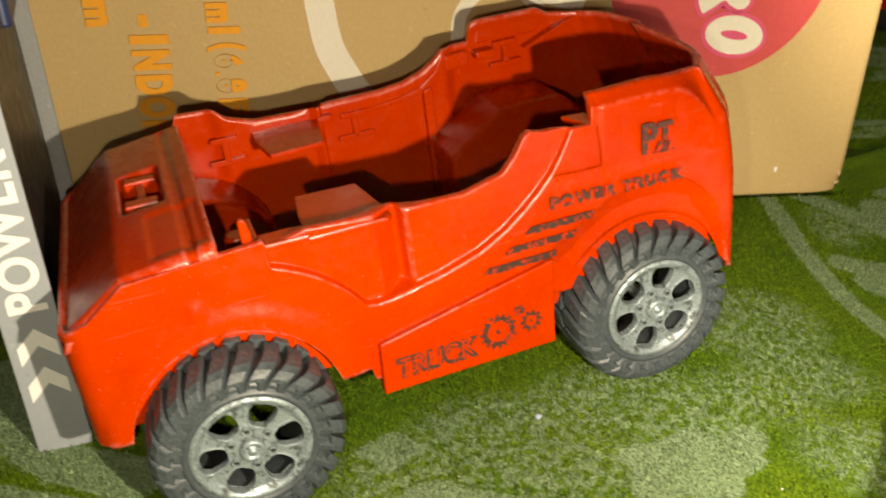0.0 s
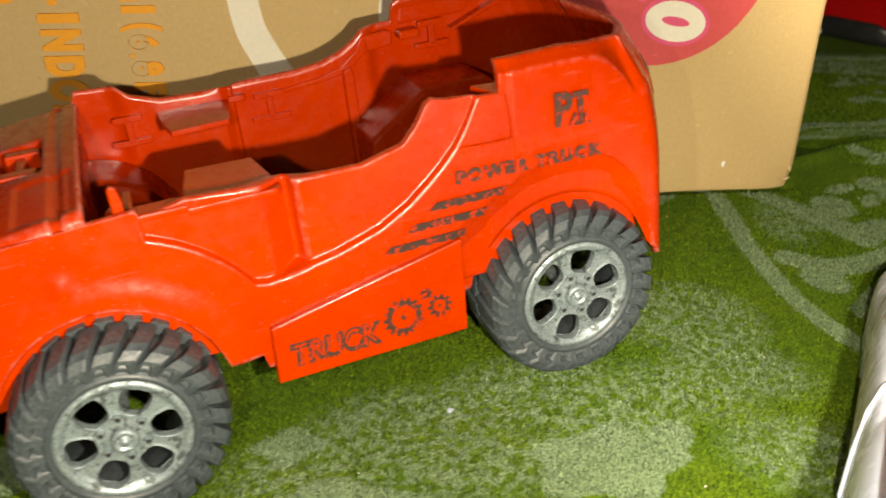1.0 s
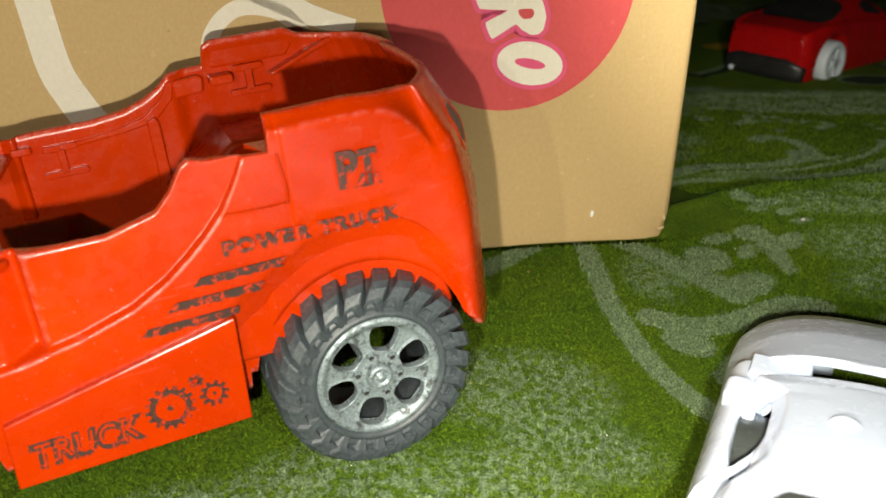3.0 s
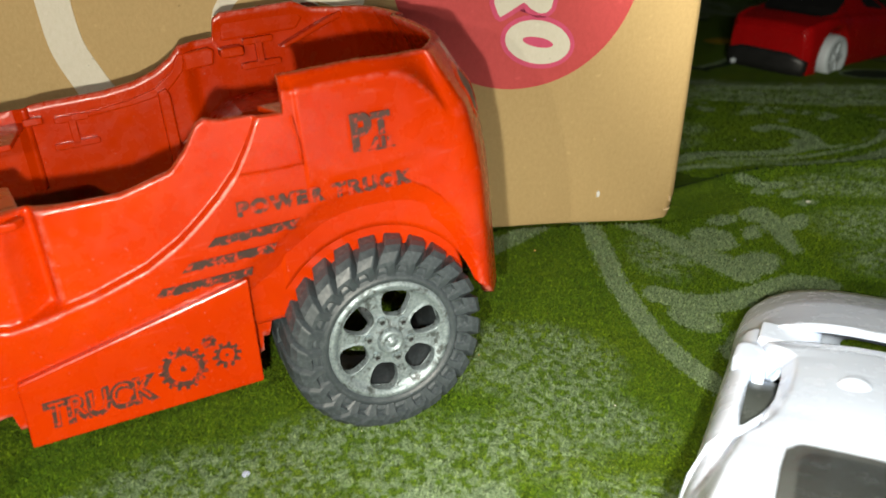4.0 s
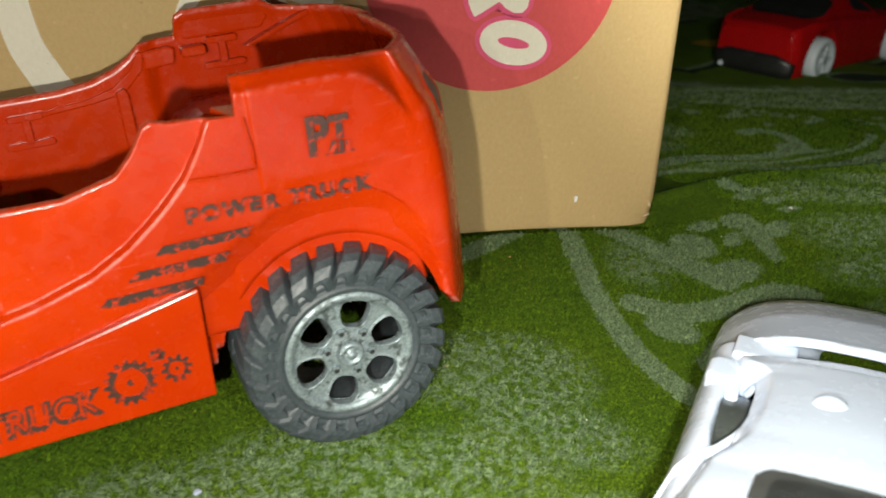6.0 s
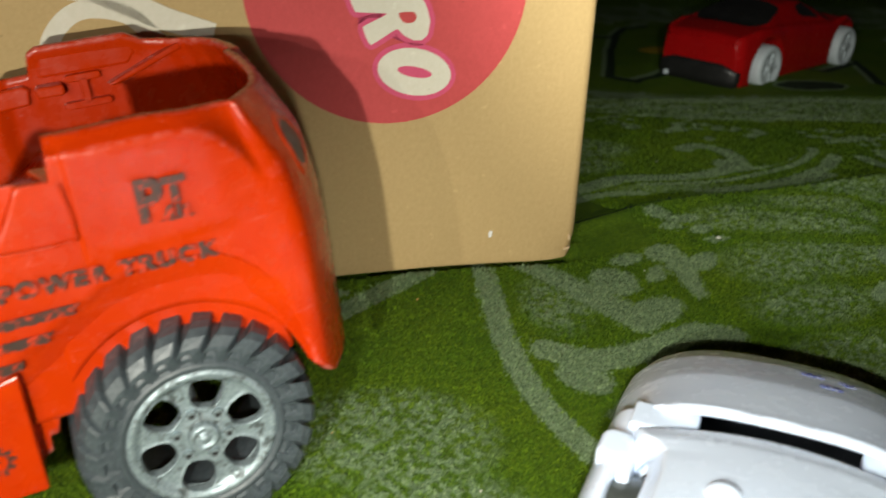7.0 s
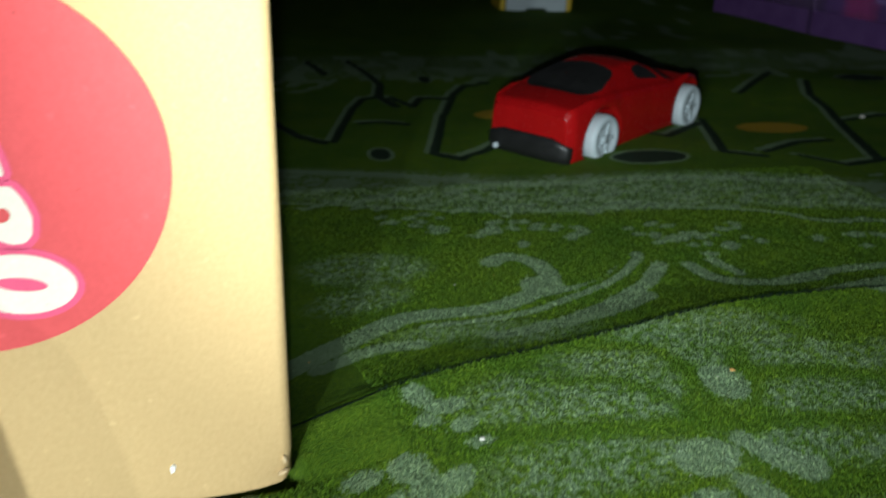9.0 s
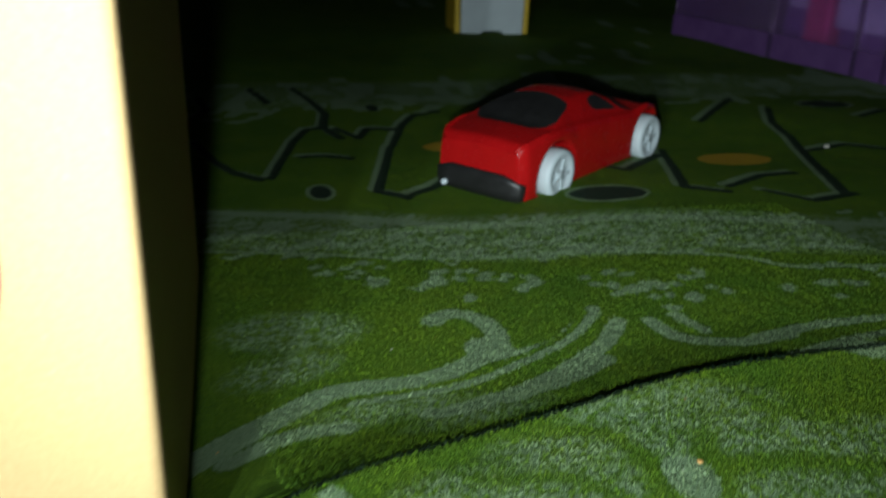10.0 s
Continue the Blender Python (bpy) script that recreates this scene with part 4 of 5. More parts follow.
def build_hood(truck):
    us, ws = np.concatenate([np.linspace(-141.2, -126, 16), np.linspace(-125, -105, 34)]), np.linspace(W0 + 0.8, W1 - 0.8, 87)

    def at(l, w):
        c = (w - 48) / 43
        h = float(np.interp(l, (-141.2, -139, -126, -105), (52.5, 55.0, 63.6, 66.4))) + 1.6 * (1 - c * c) * float(sstep(-140, -124, l))
        h -= 2.6 * float(sstep(0.93, 1.0, abs(c)))
        h += 2.2 * (w - 5) / 86 * float(sstep(-141, -126, l))
        pocket = float(sstep(-123.6, -123.0, l)) * float(sstep(-113.2, -113.8, l)) * float(sstep(37, 37.8, w)) * float(sstep(60, 59.2, w))
        h -= 5.5 * pocket
        h -= 0.7 * float(sstep(-111.4, -111.0, l)) * float(sstep(-108.6, -109.0, l))
        h -= 0.5 * float(sstep(-119, -118.5, l)) * float(sstep(-106, -107, l)) * float(sstep(10, 11, w)) * float(sstep(32, 31, w))
        return (l, w, h)

    ob = part("hood", sheet("hood", us, ws, at, RED_WORN), truck, "scuffed orange-red bonnet")
    thicken(ob, 2.2)
    # the H-shaped clip in the bonnet's pocket
    bars = [slab("b", rect(-122.6, 39.0, -114.4, 43.4), 61.5, 66.8, RED, "xy"), slab("b", rect(-122.2, 54.6, -114.0, 58.4), 61.5, 67.0, RED, "xy"), slab("b", rect(-119.6, 43, -117.2, 55), 61.5, 66.2, RED, "xy")]
    soften(part("clip", joined("clip", bars, RED), truck), 0.0005)


def h_clip(truck, l, h, w, sx=7.0, sz=4.2, y=1.0):
    """A raised H on the inner wall."""
    bars = [slab("b", rounded(l - sx, h - sz - 0.9, l + sx, h - sz + 0.9, 0.6, 2), w, w - y, RED), slab("b", rounded(l - sx * 0.75, h + sz - 0.9, l + sx * 0.75, h + sz + 0.9, 0.6, 2), w, w - y, RED),
            slab("b", rect(l - 1, h - sz, l + 1, h + sz), w, w - y, RED)]
    soften(part("moulded_clip", joined("moulded_clip", bars, RED), truck), 0.0003)


COUNT = 24


def build_wheel():
    """Meshes of one wheel round its own axle (the y axis), outer face at y = 0."""
    R = 22.7
    prof = [(13.6, 1.4), (14.2, 0.4), (14.8, 0.0), (15.4, 0.0), (15.8, 0.7), (16.2, 0.9), (16.5, 0.4), (17.2, 0.5), (18.0, 1.0), (19.1, 2.2), (19.9, 4.0), (20.5, 6.0), (20.6, 10.2), (20.0, 10.6), (20.0, 11.2), (20.6, 11.6), (20.2, 17.8), (19.0, 20.2), (18.0, 21.4), (14.5, 21.8), (13.6, 20.8), (13.5, 3.0)]
    n = 72
    vs = [(r * math.cos(2 * math.pi * i / n) * MM, y * MM, r * math.sin(2 * math.pi * i / n) * MM) for i in range(n) for r, y in prof]
    m = len(prof)
    fs = [(i * m + j, i * m + (j + 1) % m, (i + 1) % n * m + (j + 1) % m, (i + 1) % n * m + j) for i in range(n) for j in range(m)]
    tyre = mesh_of("tyre", vs, fs, RUBBER)
    bm = bmesh.new()
    bm.from_mesh(tyre)
    bmesh.ops.recalc_face_normals(bm, faces=bm.faces)
    bm.to_mesh(tyre)
    bm.free()
    # two tread lugs, one for each row: a curved bar that sweeps forward down the tyre's shoulder
    lugs = []
    for row in (0, 1):
        sec = ((10.5, 0.0, 19.4, 0.78), (10.2, 0.0, R, 0.70), (7.2, 0.02, R, 0.68), (4.0, 0.06, R - 0.1, 0.68), (1.9, 0.10, R - 0.5, 0.70), (0.5, 0.15, R - 1.6, 0.76), (-0.2, 0.21, 19.2, 0.80), (-0.2, 0.27, 18.2, 0.66), (2.0, 0.31, 17.3, 0.38))
        vs, fs = [], []
        half = math.pi / COUNT * 0.96
        for y, sw, rr, wd in sec:
            yy = y if row == 0 else 21.7 - y
            for dr, sd in ((-3.0, -1.16), (-0.3, -1.0), (0, -0.84), (0, 0.84), (-0.3, 1.0), (-3.0, 1.16)):
                a = sw * (1 if row == 0 else -1) + sd * half * wd
                vs.append(((rr + dr) * math.cos(a) * MM, yy * MM + (0.0006 if dr < -1 and y < 1 and row == 0 else 0), (rr + dr) * math.sin(a) * MM))
        n = len(sec)
        for q in range(n - 1):
            for w in range(5):
                fs.append((q * 6 + w, q * 6 + w + 1, q * 6 + w + 7, q * 6 + w + 6))
        fs += [tuple(range(6)), tuple(range((n - 1) * 6, n * 6))]
        me = mesh_of("tread_lug", vs, fs, RUBBER, False)
        me.materials.append(TREAD)
        for f in me.polygons:
            if min(Vector((me.vertices[v].co.x, me.vertices[v].co.z)).length for v in f.vertices) > (R - 0.3) * MM:
                f.material_index = 1
        bm = bmesh.new()
        bm.from_mesh(me)
        bmesh.ops.recalc_face_normals(bm, faces=bm.faces)
        bm.to_mesh(me)
        bm.free()
        lugs.append(me)
    # rim: a dished disc with six rounded windows, front skin, window walls and back skin
    def dish(r):
        return float(np.interp(r, (0, 3, 5, 8, 11.6, 12.4, 13.2, 14.4), (1.1, 1.1, 1.5, 1.6, 1.4, 0.5, 0.2, 0.9)))

    pts, fs = [], []
    m, rings = 48, (("b", 0.0), ("w", 0.0), ("w", 0.04), ("f", 0.10), ("f", 0.3), ("f", 0.55), ("f", 0.8), ("f", 1.0))
    step = math.pi / 6
    for sec in range(6):
        mid = 2 * step * sec + step / 2
        base = len(pts)
        for kind, q in rings:
            for i in range(m):
                a = 2 * math.pi * i / m
                ca, sa = math.cos(a), math.sin(a)
                hx = 3.15 * math.copysign(abs(ca) ** 0.72, ca) * (1.0 + 0.10 * sa)
                hy = 3.2 * math.copysign(abs(sa) ** 0.72, sa)
                r0, t0 = 8.9 + hy, hx / (8.9 + 0.55 * hy)
                k = min(step / max(abs(ca) * step, 1e-6), 1 / max(abs(ca), abs(sa)))
                t1, r1 = step * max(-1, min(1, ca * k)), 8.9 + (3.6 if sa > 0 else 5.9) * max(-1, min(1, sa * k))
                t, r = t0 + (t1 - t0) * q, r0 + (r1 - r0) * q
                y = dish(r) + (0.35 if q == 0 else 0.0) - (0.22 if 0.03 < q < 0.2 else 0.0) + (1.6 if kind == "b" else 0.0)
                pts.append((r * math.cos(mid + t) * MM, y * MM, r * math.sin(mid + t) * MM))
        for j in range(len(rings) - 1):
            for i in range(m):
                fs.append((base + j * m + i, base + j * m + (i + 1) % m, base + (j + 1) * m + (i + 1) % m, base + (j + 1) * m + i))
    n = 120
    for prof in (((12.45, 0.55), (12.9, 0.2), (13.5, 0.15), (14.4, 0.9), (14.4, 3.0), (12.0, 3.2)), ((3.1, 1.1), (2.0, 1.1))):
        base = len(pts)
        pts += [(r * math.cos(2 * math.pi * i / n) * MM, y * MM, r * math.sin(2 * math.pi * i / n) * MM) for i in range(n) for r, y in prof]
        k = len(prof)
        fs += [(base + i * k + j, base + i * k + j + 1, base + (i + 1) % n * k + j + 1, base + (i + 1) % n * k + j) for i in range(n) for j in range(k - 1)]
    rim = mesh_of("rim", pts, fs, SILVER)
    bm = bmesh.new()
    bm.from_mesh(rim)
    bmesh.ops.remove_doubles(bm, verts=bm.verts, dist=2e-5)
    bmesh.ops.recalc_face_normals(bm, faces=bm.faces)
    bm.to_mesh(rim)
    bm.free()
    hub = [(0.001, -0.7), (0.8, -0.7), (1.0, 0.1), (1.7, 0.1), (1.9, -0.4), (2.6, -0.3), (2.9, 0.6), (3.2, 1.4)]
    k = 24
    vs = [(r * math.cos(2 * math.pi * i / k) * MM, y * MM, r * math.sin(2 * math.pi * i / k) * MM) for i in range(k) for r, y in hub]
    fs = [(i * 8 + j, i * 8 + j + 1, (i + 1) % k * 8 + j + 1, (i + 1) % k * 8 + j) for i in range(k) for j in range(7)]
    cap = mesh_of("hub_cap", vs, fs, SILVER)
    nut = ring_mesh("nut", 0, 0, 1.2, 1.2, 0.62, 0.62, 0.1, 1.6, SILVER, "xz", 16)
    return tyre, lugs, rim, cap, nut


def rear_lamp(truck, body, spot):
    """An oval rim and core that follow the curved skin of the tail, set on it along the x axis of spot."""
    inv = spot.inverted()
    near = []
    for f in body.data.polygons:
        vs = [inv @ body.data.vertices[v].co for v in f.vertices]
        if min(Vector((v.y, v.z)).length for v in vs) < 0.012 and min(abs(v.x) for v in vs) < 0.02:
            near += [(vs[0], vs[k], vs[k + 1]) for k in range(1, len(vs) - 1)]

    def skin(y, z):
        best = -0.02
        for a, b, c in near:
            d = (b.y - a.y) * (c.z - a.z) - (c.y - a.y) * (b.z - a.z)
            if abs(d) > 1e-12:
                u = ((y - a.y) * (c.z - a.z) - (c.y - a.y) * (z - a.z)) / d
                v = ((b.y - a.y) * (z - a.z) - (y - a.y) * (b.z - a.z)) / d
                if u >= 0 and v >= 0 and u + v <= 1:
                    best = max(best, a.x + u * (b.x - a.x) + v * (c.x - a.x))
        return best

    def oval(q, a, lift):
        y, z = 4.0 * MM * q * math.cos(a), 5.4 * MM * q * math.sin(a)
        return (skin(y, z) / MM + lift, y / MM, z / MM)

    turns = np.linspace(0, 2 * math.pi, 41)[:-1]
    rim = ((0.84, 0.04), (0.90, 0.16), (1.0, 0.30), (1.12, 0.30), (1.24, 0.16), (1.36, -0.1))
    lamp = part("rear_lamp", sheet("rear_lamp", range(len(rim)), turns, lambda i, a: oval(rim[int(i)][0], a, rim[int(i)][1]), RED_WORN, wrap_v=True), truck, "scuffed oval rim of the rear lamp", spot)
    part("lamp_core", sheet("lamp_core", np.linspace(0.001, 0.9, 8), turns, lambda q, a: oval(q, a, 0.10 + 0.5 * max(0, 0.35 - q)), LAMP_GREY, wrap_v=True), lamp, "dull grey lamp core")


def build_truck():
    truck = thing("toy_truck", TM, "orange-red plastic toy truck shell with grey wheels and worn black lettering", "toy truck")
    body = build_body(truck)
    build_hood(truck)
    # inner boxes over the wheels; the shell is open below
    for a, b in ((W0 + 2.4, W0 + 24), (W1 - 24, W1 - 2.4)):
        soften(part("wheel_box", slab("wheel_box", [(-29.4, 28), (-29.4, 46.5), (-12, 58.2), (8, 58.6), (17, 51), (22, 28)], a, b, RED), truck), 0.0014, 3)
        prof = [(-133.5, 27)] + [(-108 - 25.5 * math.cos(radians(k)), 27 + 25.5 * math.sin(radians(k))) for k in range(0, 181, 9)] + [(-82.5, 27)]
        soften(part("wheel_box", slab("wheel_box", prof, a, b, RED), truck), 0.003, 3, 50)
    part("bulkhead", slab("bulkhead", rect(W0 + 2.2, 28, W1 - 2.2, 60), -107.5, -105.8, RED, "yz"), truck)
    # tabs and ribs inside
    soften(part("seat_tab", slab("seat_tab", [(-85, 7), (-66, 7), (-64.5, 9), (-67.5, 31), (-83, 32), (-84.6, 20)], 60.6, 62.2, RED, "xy"), truck), 0.0004)
    soften(part("seat_tab", slab("seat_tab", [(-85, 89), (-66, 89), (-64.5, 87), (-67.5, 65), (-83, 64), (-84.6, 76)], 60.6, 62.2, RED, "xy"), truck), 0.0004)
    soften(part("clip_post", slab("clip_post", rect(-97.6, 12, -95.4, 24), 40, 63.2, RED, "xy"), truck), 0.0005)
    # a flat ledge inside the near rail and the small upright tab at its front end
    soften(part("ledge", slab("ledge", [(-95.4, W0 + 1.6), (-84.6, W0 + 1.6), (-84.6, W0 + 7.5), (-88, W0 + 8.2), (-95.4, W0 + 8.2)], 61.6, 63.2, RED, "xy"), truck), 0.0004)
    soften(part("corner_tab", slab("corner_tab", [(-99.4, 62), (-97.0, 62), (-97.0, 66.6), (-97.6, 69.6), (-98.8, 70.2), (-99.4, 69.4)], W0 + 3.0, W0 + 4.6, RED), truck), 0.0004)
    soften(part("clip_post", slab("clip_post", disc(-99, 28, 3.2, 3.2, 20), 28, 58, RED, "xy"), truck), 0.0008)
    for s, e in ((W0 + 3.0, W0 + 7.0), (W1 - 7.0, W1 - 3.0)):
        soften(part("rib", slab("rib", [(-30.6, 28), (-27.4, 28), (-27.4, 62.6), (-28.2, 64.4), (-30.6, 63.6)], s, e, RED), truck), 0.0005)
        if s > 48:
            soften(part("rib", slab("rib", [(4, 70), (6, 69.4), (23, 75.6), (22.6, 77.2)], s, e, RED), truck), 0.0005)
    soften(part("corner_tab", slab("corner_tab", [(-14.5, W0 + 2), (-11, W0 + 2), (-11, W0 + 10), (-17, W0 + 11)], 71.2, 72.6, RED, "xy"), truck), 0.0003)
    h_clip(truck, -53.2, 57.5, W1 - 4.6, 5.8, 3.5, 1.5)
    h_clip(truck, -93, 58.5, W1 - 4.6, 5.6, 3.4, 1.5)
    h_clip(truck, -1.2, 69.2, W1 - 3.0, 5.6, 3.3, 2.0)
    soften(part("moulded_step", slab("moulded_step", [(-22, 67.6), (-14.2, 68.0), (-13.6, 72.0), (-15, 72.8), (-22, 72.4)], W1 - 5.4, W1 - 2.6, RED), truck), 0.0006)
    # a ledge that follows the far rail down to the rib, a moulded circle and a slanting line on the far wall
    soften(part("ledge", slab("ledge", [(-50, 61.6), (-38, 62.8), (-31, 64.6), (-25.5, 68.6), (-23.6, 72.6), (-21.6, 72.4), (-22.6, 67.8), (-28.2, 62.6), (-37, 61.2), (-50, 60.2)], W1 - 5.6, W1 - 3.6, RED), truck), 0.0005)
    soften(part("moulded_line", slab("moulded_line", [(-60, 46.0), (-37, 58.4), (-36.6, 57.6), (-59.6, 45.2)], W1 - 4.4, W1 - 3.6, RED), truck), 0.0002)
    soften(part("moulded_block", slab("moulded_block", [(-11.2, 73.4), (10.2, 73.4), (12.6, 76.4), (10.6, 79.0), (-10.2, 79.0)], W1 - 3.6, W1 - 2.0, RED), truck), 0.0008)
    # small lugs and a raised roundel on the far inner wall
    soften(part("moulded_lug", slab("moulded_lug", rounded(-12.4, 69.6, -6, 72.2, 0.8, 3), W1 - 8, W1 - 3, RED), truck), 0.0005)
    soften(part("moulded_lug", slab("moulded_lug", rounded(-65, 61.0, -60, 63.0, 0.6, 3), W1 - 7.4, W1 - 4, RED), truck), 0.0005)
    soften(part("roundel", slab("roundel", disc(-36.5, 51, 4.6, 4.6, 32), W1 - 4.45, W1 - 3.6, RED), truck), 0.0002)
    soften(part("crossbar", slab("crossbar", [(-58, 28), (-54, 28), (-54, 36), (-58, 36)], W0 + 6, W1 - 6, RED), truck), 0.0006)
    # sills under the doors
    sill = [(-74.6, 17.0), (-28.0, 17.2), (-27.2, 41.2), (-73.9, 31.4)]
    for a, b in ((W0 - 1.6, W0 + 3), (W1 - 3, W1 + 1.6)):
        soften(part("sill", slab("sill", sill, a, b, RED), truck), 0.0004)
    # oval rear lamp hole in a low raised rim, grey inside
    rear_lamp(truck, body, Matrix.Translation((30.9 * MM, 17.1 * MM, 67.0 * MM)) @ pose(0, 0, 0, 0, -14, -35))
    # thin raised seam round the small panel behind the door
    way = [Vector(p) for p in ((-24.9, W0 - 0.05, 62.4), (-18, W0 - 0.05, 61.9), (-12.0, W0 - 0.05, 62.0), (-11.9, W0 - 0.05, 66), (-12.6, W0 + 0.3, 72.2))]

    def seam(i, a):
        k = min(int(i), len(way) - 2)
        p = way[k].lerp(way[k + 1], i - k)
        return (p.x + 0.28 * math.cos(a), p.y + 0.25 * math.sin(a) - 0.03 * max(0, 40 - p.z), p.z + 0.28 * math.cos(a) * (1 if k < 2 else 0))

    part("panel_seam", sheet("panel_seam", np.linspace(0, 4, 33), np.linspace(0, 2 * math.pi, 9)[:-1], seam, RED, wrap_v=True), truck)
    tyre, lugs, rim, cap, nut = build_wheel()
    # black disc that puts the shade of the nut's hole into colour
    nut_shade = slab("nut_shade", disc(0, 0, 0.62, None, 12), 0.5, 1.5, BLACK)
    for (l, h), w, turn, spin in ((FRONT, -6.2, 0, 12), (REAR, -0.2, 0, 0), (FRONT, 102.2, 180, 40), (REAR, 96.2, 180, 75)):
        wheel = part("wheel", rim, truck, "worn silver-painted rim", Matrix.Translation((l * MM, w * MM, h * MM)) @ pose(0, 0, 0, 0, spin, turn))
        ty = part("tyre", tyre, truck, "dusty dark grey rubber tyre", wheel.matrix_basis.copy())
        for i in range(COUNT):
            for row in (0, 1):
                part("tread_lug", lugs[row], ty, "", pose(0, 0, 0, 0, 360 * (i + 0.5 * row) / COUNT, 0))
        part("hub_cap", cap, wheel)
        for i in range(6):
            a = radians(60 * i + 45)
            here = Matrix.Translation((4.9 * math.cos(a) * MM, 0.0006, 4.9 * math.sin(a) * MM))
            part("nut", nut, wheel, "", here)
            part("nut_shade", nut_shade, wheel, "black disc for the shade in the nut", here)
    for l, h in (FRONT, REAR):
        part("axle", slab("axle", disc(l, h, 1.6, 1.6, 16), 2, 94, SILVER), truck, "thin metal axle")
    # worn lettering on the near side
    def words(name, s, l, h, size, mat, w, sq=1.0, up=0.0, bold=0.0, sp=1.0, shear=0.0):
        part(name, text_mesh(name, s, size, mat, sq, 0.04, sp, bold, shear), truck, "worn black lettering", Matrix.Translation((l * MM, w * MM, h * MM)) @ pose(0, 0, 0, 0, up, 0))

    words("lettering", "POWER TRUCK", -26.6, 54.4, 2.75, INK_FAINT, W0 - 0.50, 1.12, 1.6, 0.26, 1.25)
    words("lettering", "P", -1.7, 62.8, 7.3, INK_BLACK, W0 - 1.0, 0.84, 0.5, 0.42)
    words("lettering", "T", 3.3, 65.4, 4.1, INK_BLACK, W0 - 1.0, 1.0, 0.5, 0.42)
    bars = [slab("b", q, W0 - 1.06, W0 - 0.93, INK_FAINT) for q in ([(2.2, 62.5), (4.2, 62.4), (4.2, 64.8), (3.4, 64.8)], rect(4.7, 62.4, 5.6, 64.6), rect(6.0, 62.3, 6.9, 64.4), rect(1.6, 61.9, 7.6, 62.25))]
    part("print_line", joined("print_line", bars, INK_FAINT), truck, "worn small black print")
    # hollow block letters: a black letter with a red one laid over it, up and to the side
    words("lettering", "TRUCK", -70.9, 20.7, 5.2, INK_OLD, W0 - 1.66, 0.84, 0, 0.50, 1.02, 0.12)
    part("lettering", text_mesh("lettering", "TRUCK", 4.5, RED, 0.84, 0.04, 1.18, -0.04, 0.12), truck, "red face of the worn lettering", Matrix.Translation((-70.3 * MM, (W0 - 1.72) * MM, 21.4 * MM)))
    for k, (l, h) in enumerate(((-33.6, 50.2), (-39.4, 46.2), (-45.6, 42.2))):
        bars = [slab("b", [(l, h - 0.8), (l + 17.5 + k, h - 0.8), (l + 19.2 + k * 0.4, h + 0.85), (l + 1.8, h + 0.85)], W0 - 0.55, W0 - 0.42, INK_LINE)]
        for j in range(5):  # gaps where characters parted
            x = l + 2.6 + 3.3 * j + 0.5 * ((j + k) % 3)
            bars.append(slab("b", [(x, h - 1.05), (x + 1.6, h - 1.05), (x + 2.0, h - 0.7), (x + 0.4, h - 0.7)], W0 - 0.56, W0 - 0.43, INK_LINE))
        part("print_line", joined("print_line", bars, INK_LINE), truck, "worn line of black print")
    # cogwheels
    def cog(l, h, r, teeth, w=1.2):
        pcs = [ring_mesh("c", l, h, r, r, r - w, r - w, W0 - 1.72, W0 - 1.55, INK_OLD, "xz", 40), slab("c", disc(l, h, r * 0.16, None, 12), W0 - 1.72, W0 - 1.55, INK_OLD)]
        for i in range(teeth):
            a = 2 * math.pi * i / teeth
            c, s = math.cos(a), math.sin(a)
            pcs.append(slab("c", [(l + c * (r - 0.2) - s * q * 0.32 * p, h + s * (r - 0.2) + c * q * 0.32 * p) if e == 0 else (l + c * (r + 0.8) - s * q * 0.25 * p, h + s * (r + 0.8) + c * q * 0.25 * p)
                                  for e, q, p in ((0, -1, 1.4), (1, -1, 1.4), (1, 1, 1.4), (0, 1, 1.4))], W0 - 1.72, W0 - 1.55, INK_OLD))
        part("print_cog", joined("print_cog", pcs, INK_OLD), truck, "black printed cogwheel")

    cog(-43.5, 25.3, 4.2, 16)
    cog(-34.5, 25.7, 2.2, 10, 0.6)
    cog(-37.5, 29.7, 0.7, 8, 0.3)
    return truck


build_truck()

# ---- white toy car ----
WA, WB = Vector((0.451, 0.892, 0)), Vector((0.892, -0.451, 0))
WORG = WA * 0.138 + WB * 0.064 + Vector((0, 0, -0.0115))
WM = Matrix(((WB.x, WA.x, 0, WORG.x), (WB.y, WA.y, 0, WORG.y), (0, 0, 1, WORG.z), (0, 0, 0, 1)))


def lathe(name, prof, material, n=40, axis="y"):
    """A turned shape from (radius, along) pairs in mm, round the y axis."""
    m = len(prof)
    vs = [(r * math.cos(2 * math.pi * i / n) * MM, y * MM, r * math.sin(2 * math.pi * i / n) * MM) for i in range(n) for r, y in prof]
    fs = [(i * m + j, i * m + j + 1, (i + 1) % n * m + j + 1, (i + 1) % n * m + j) for i in range(n) for j in range(m - 1)]
    return mesh_of(name, vs, fs, material)


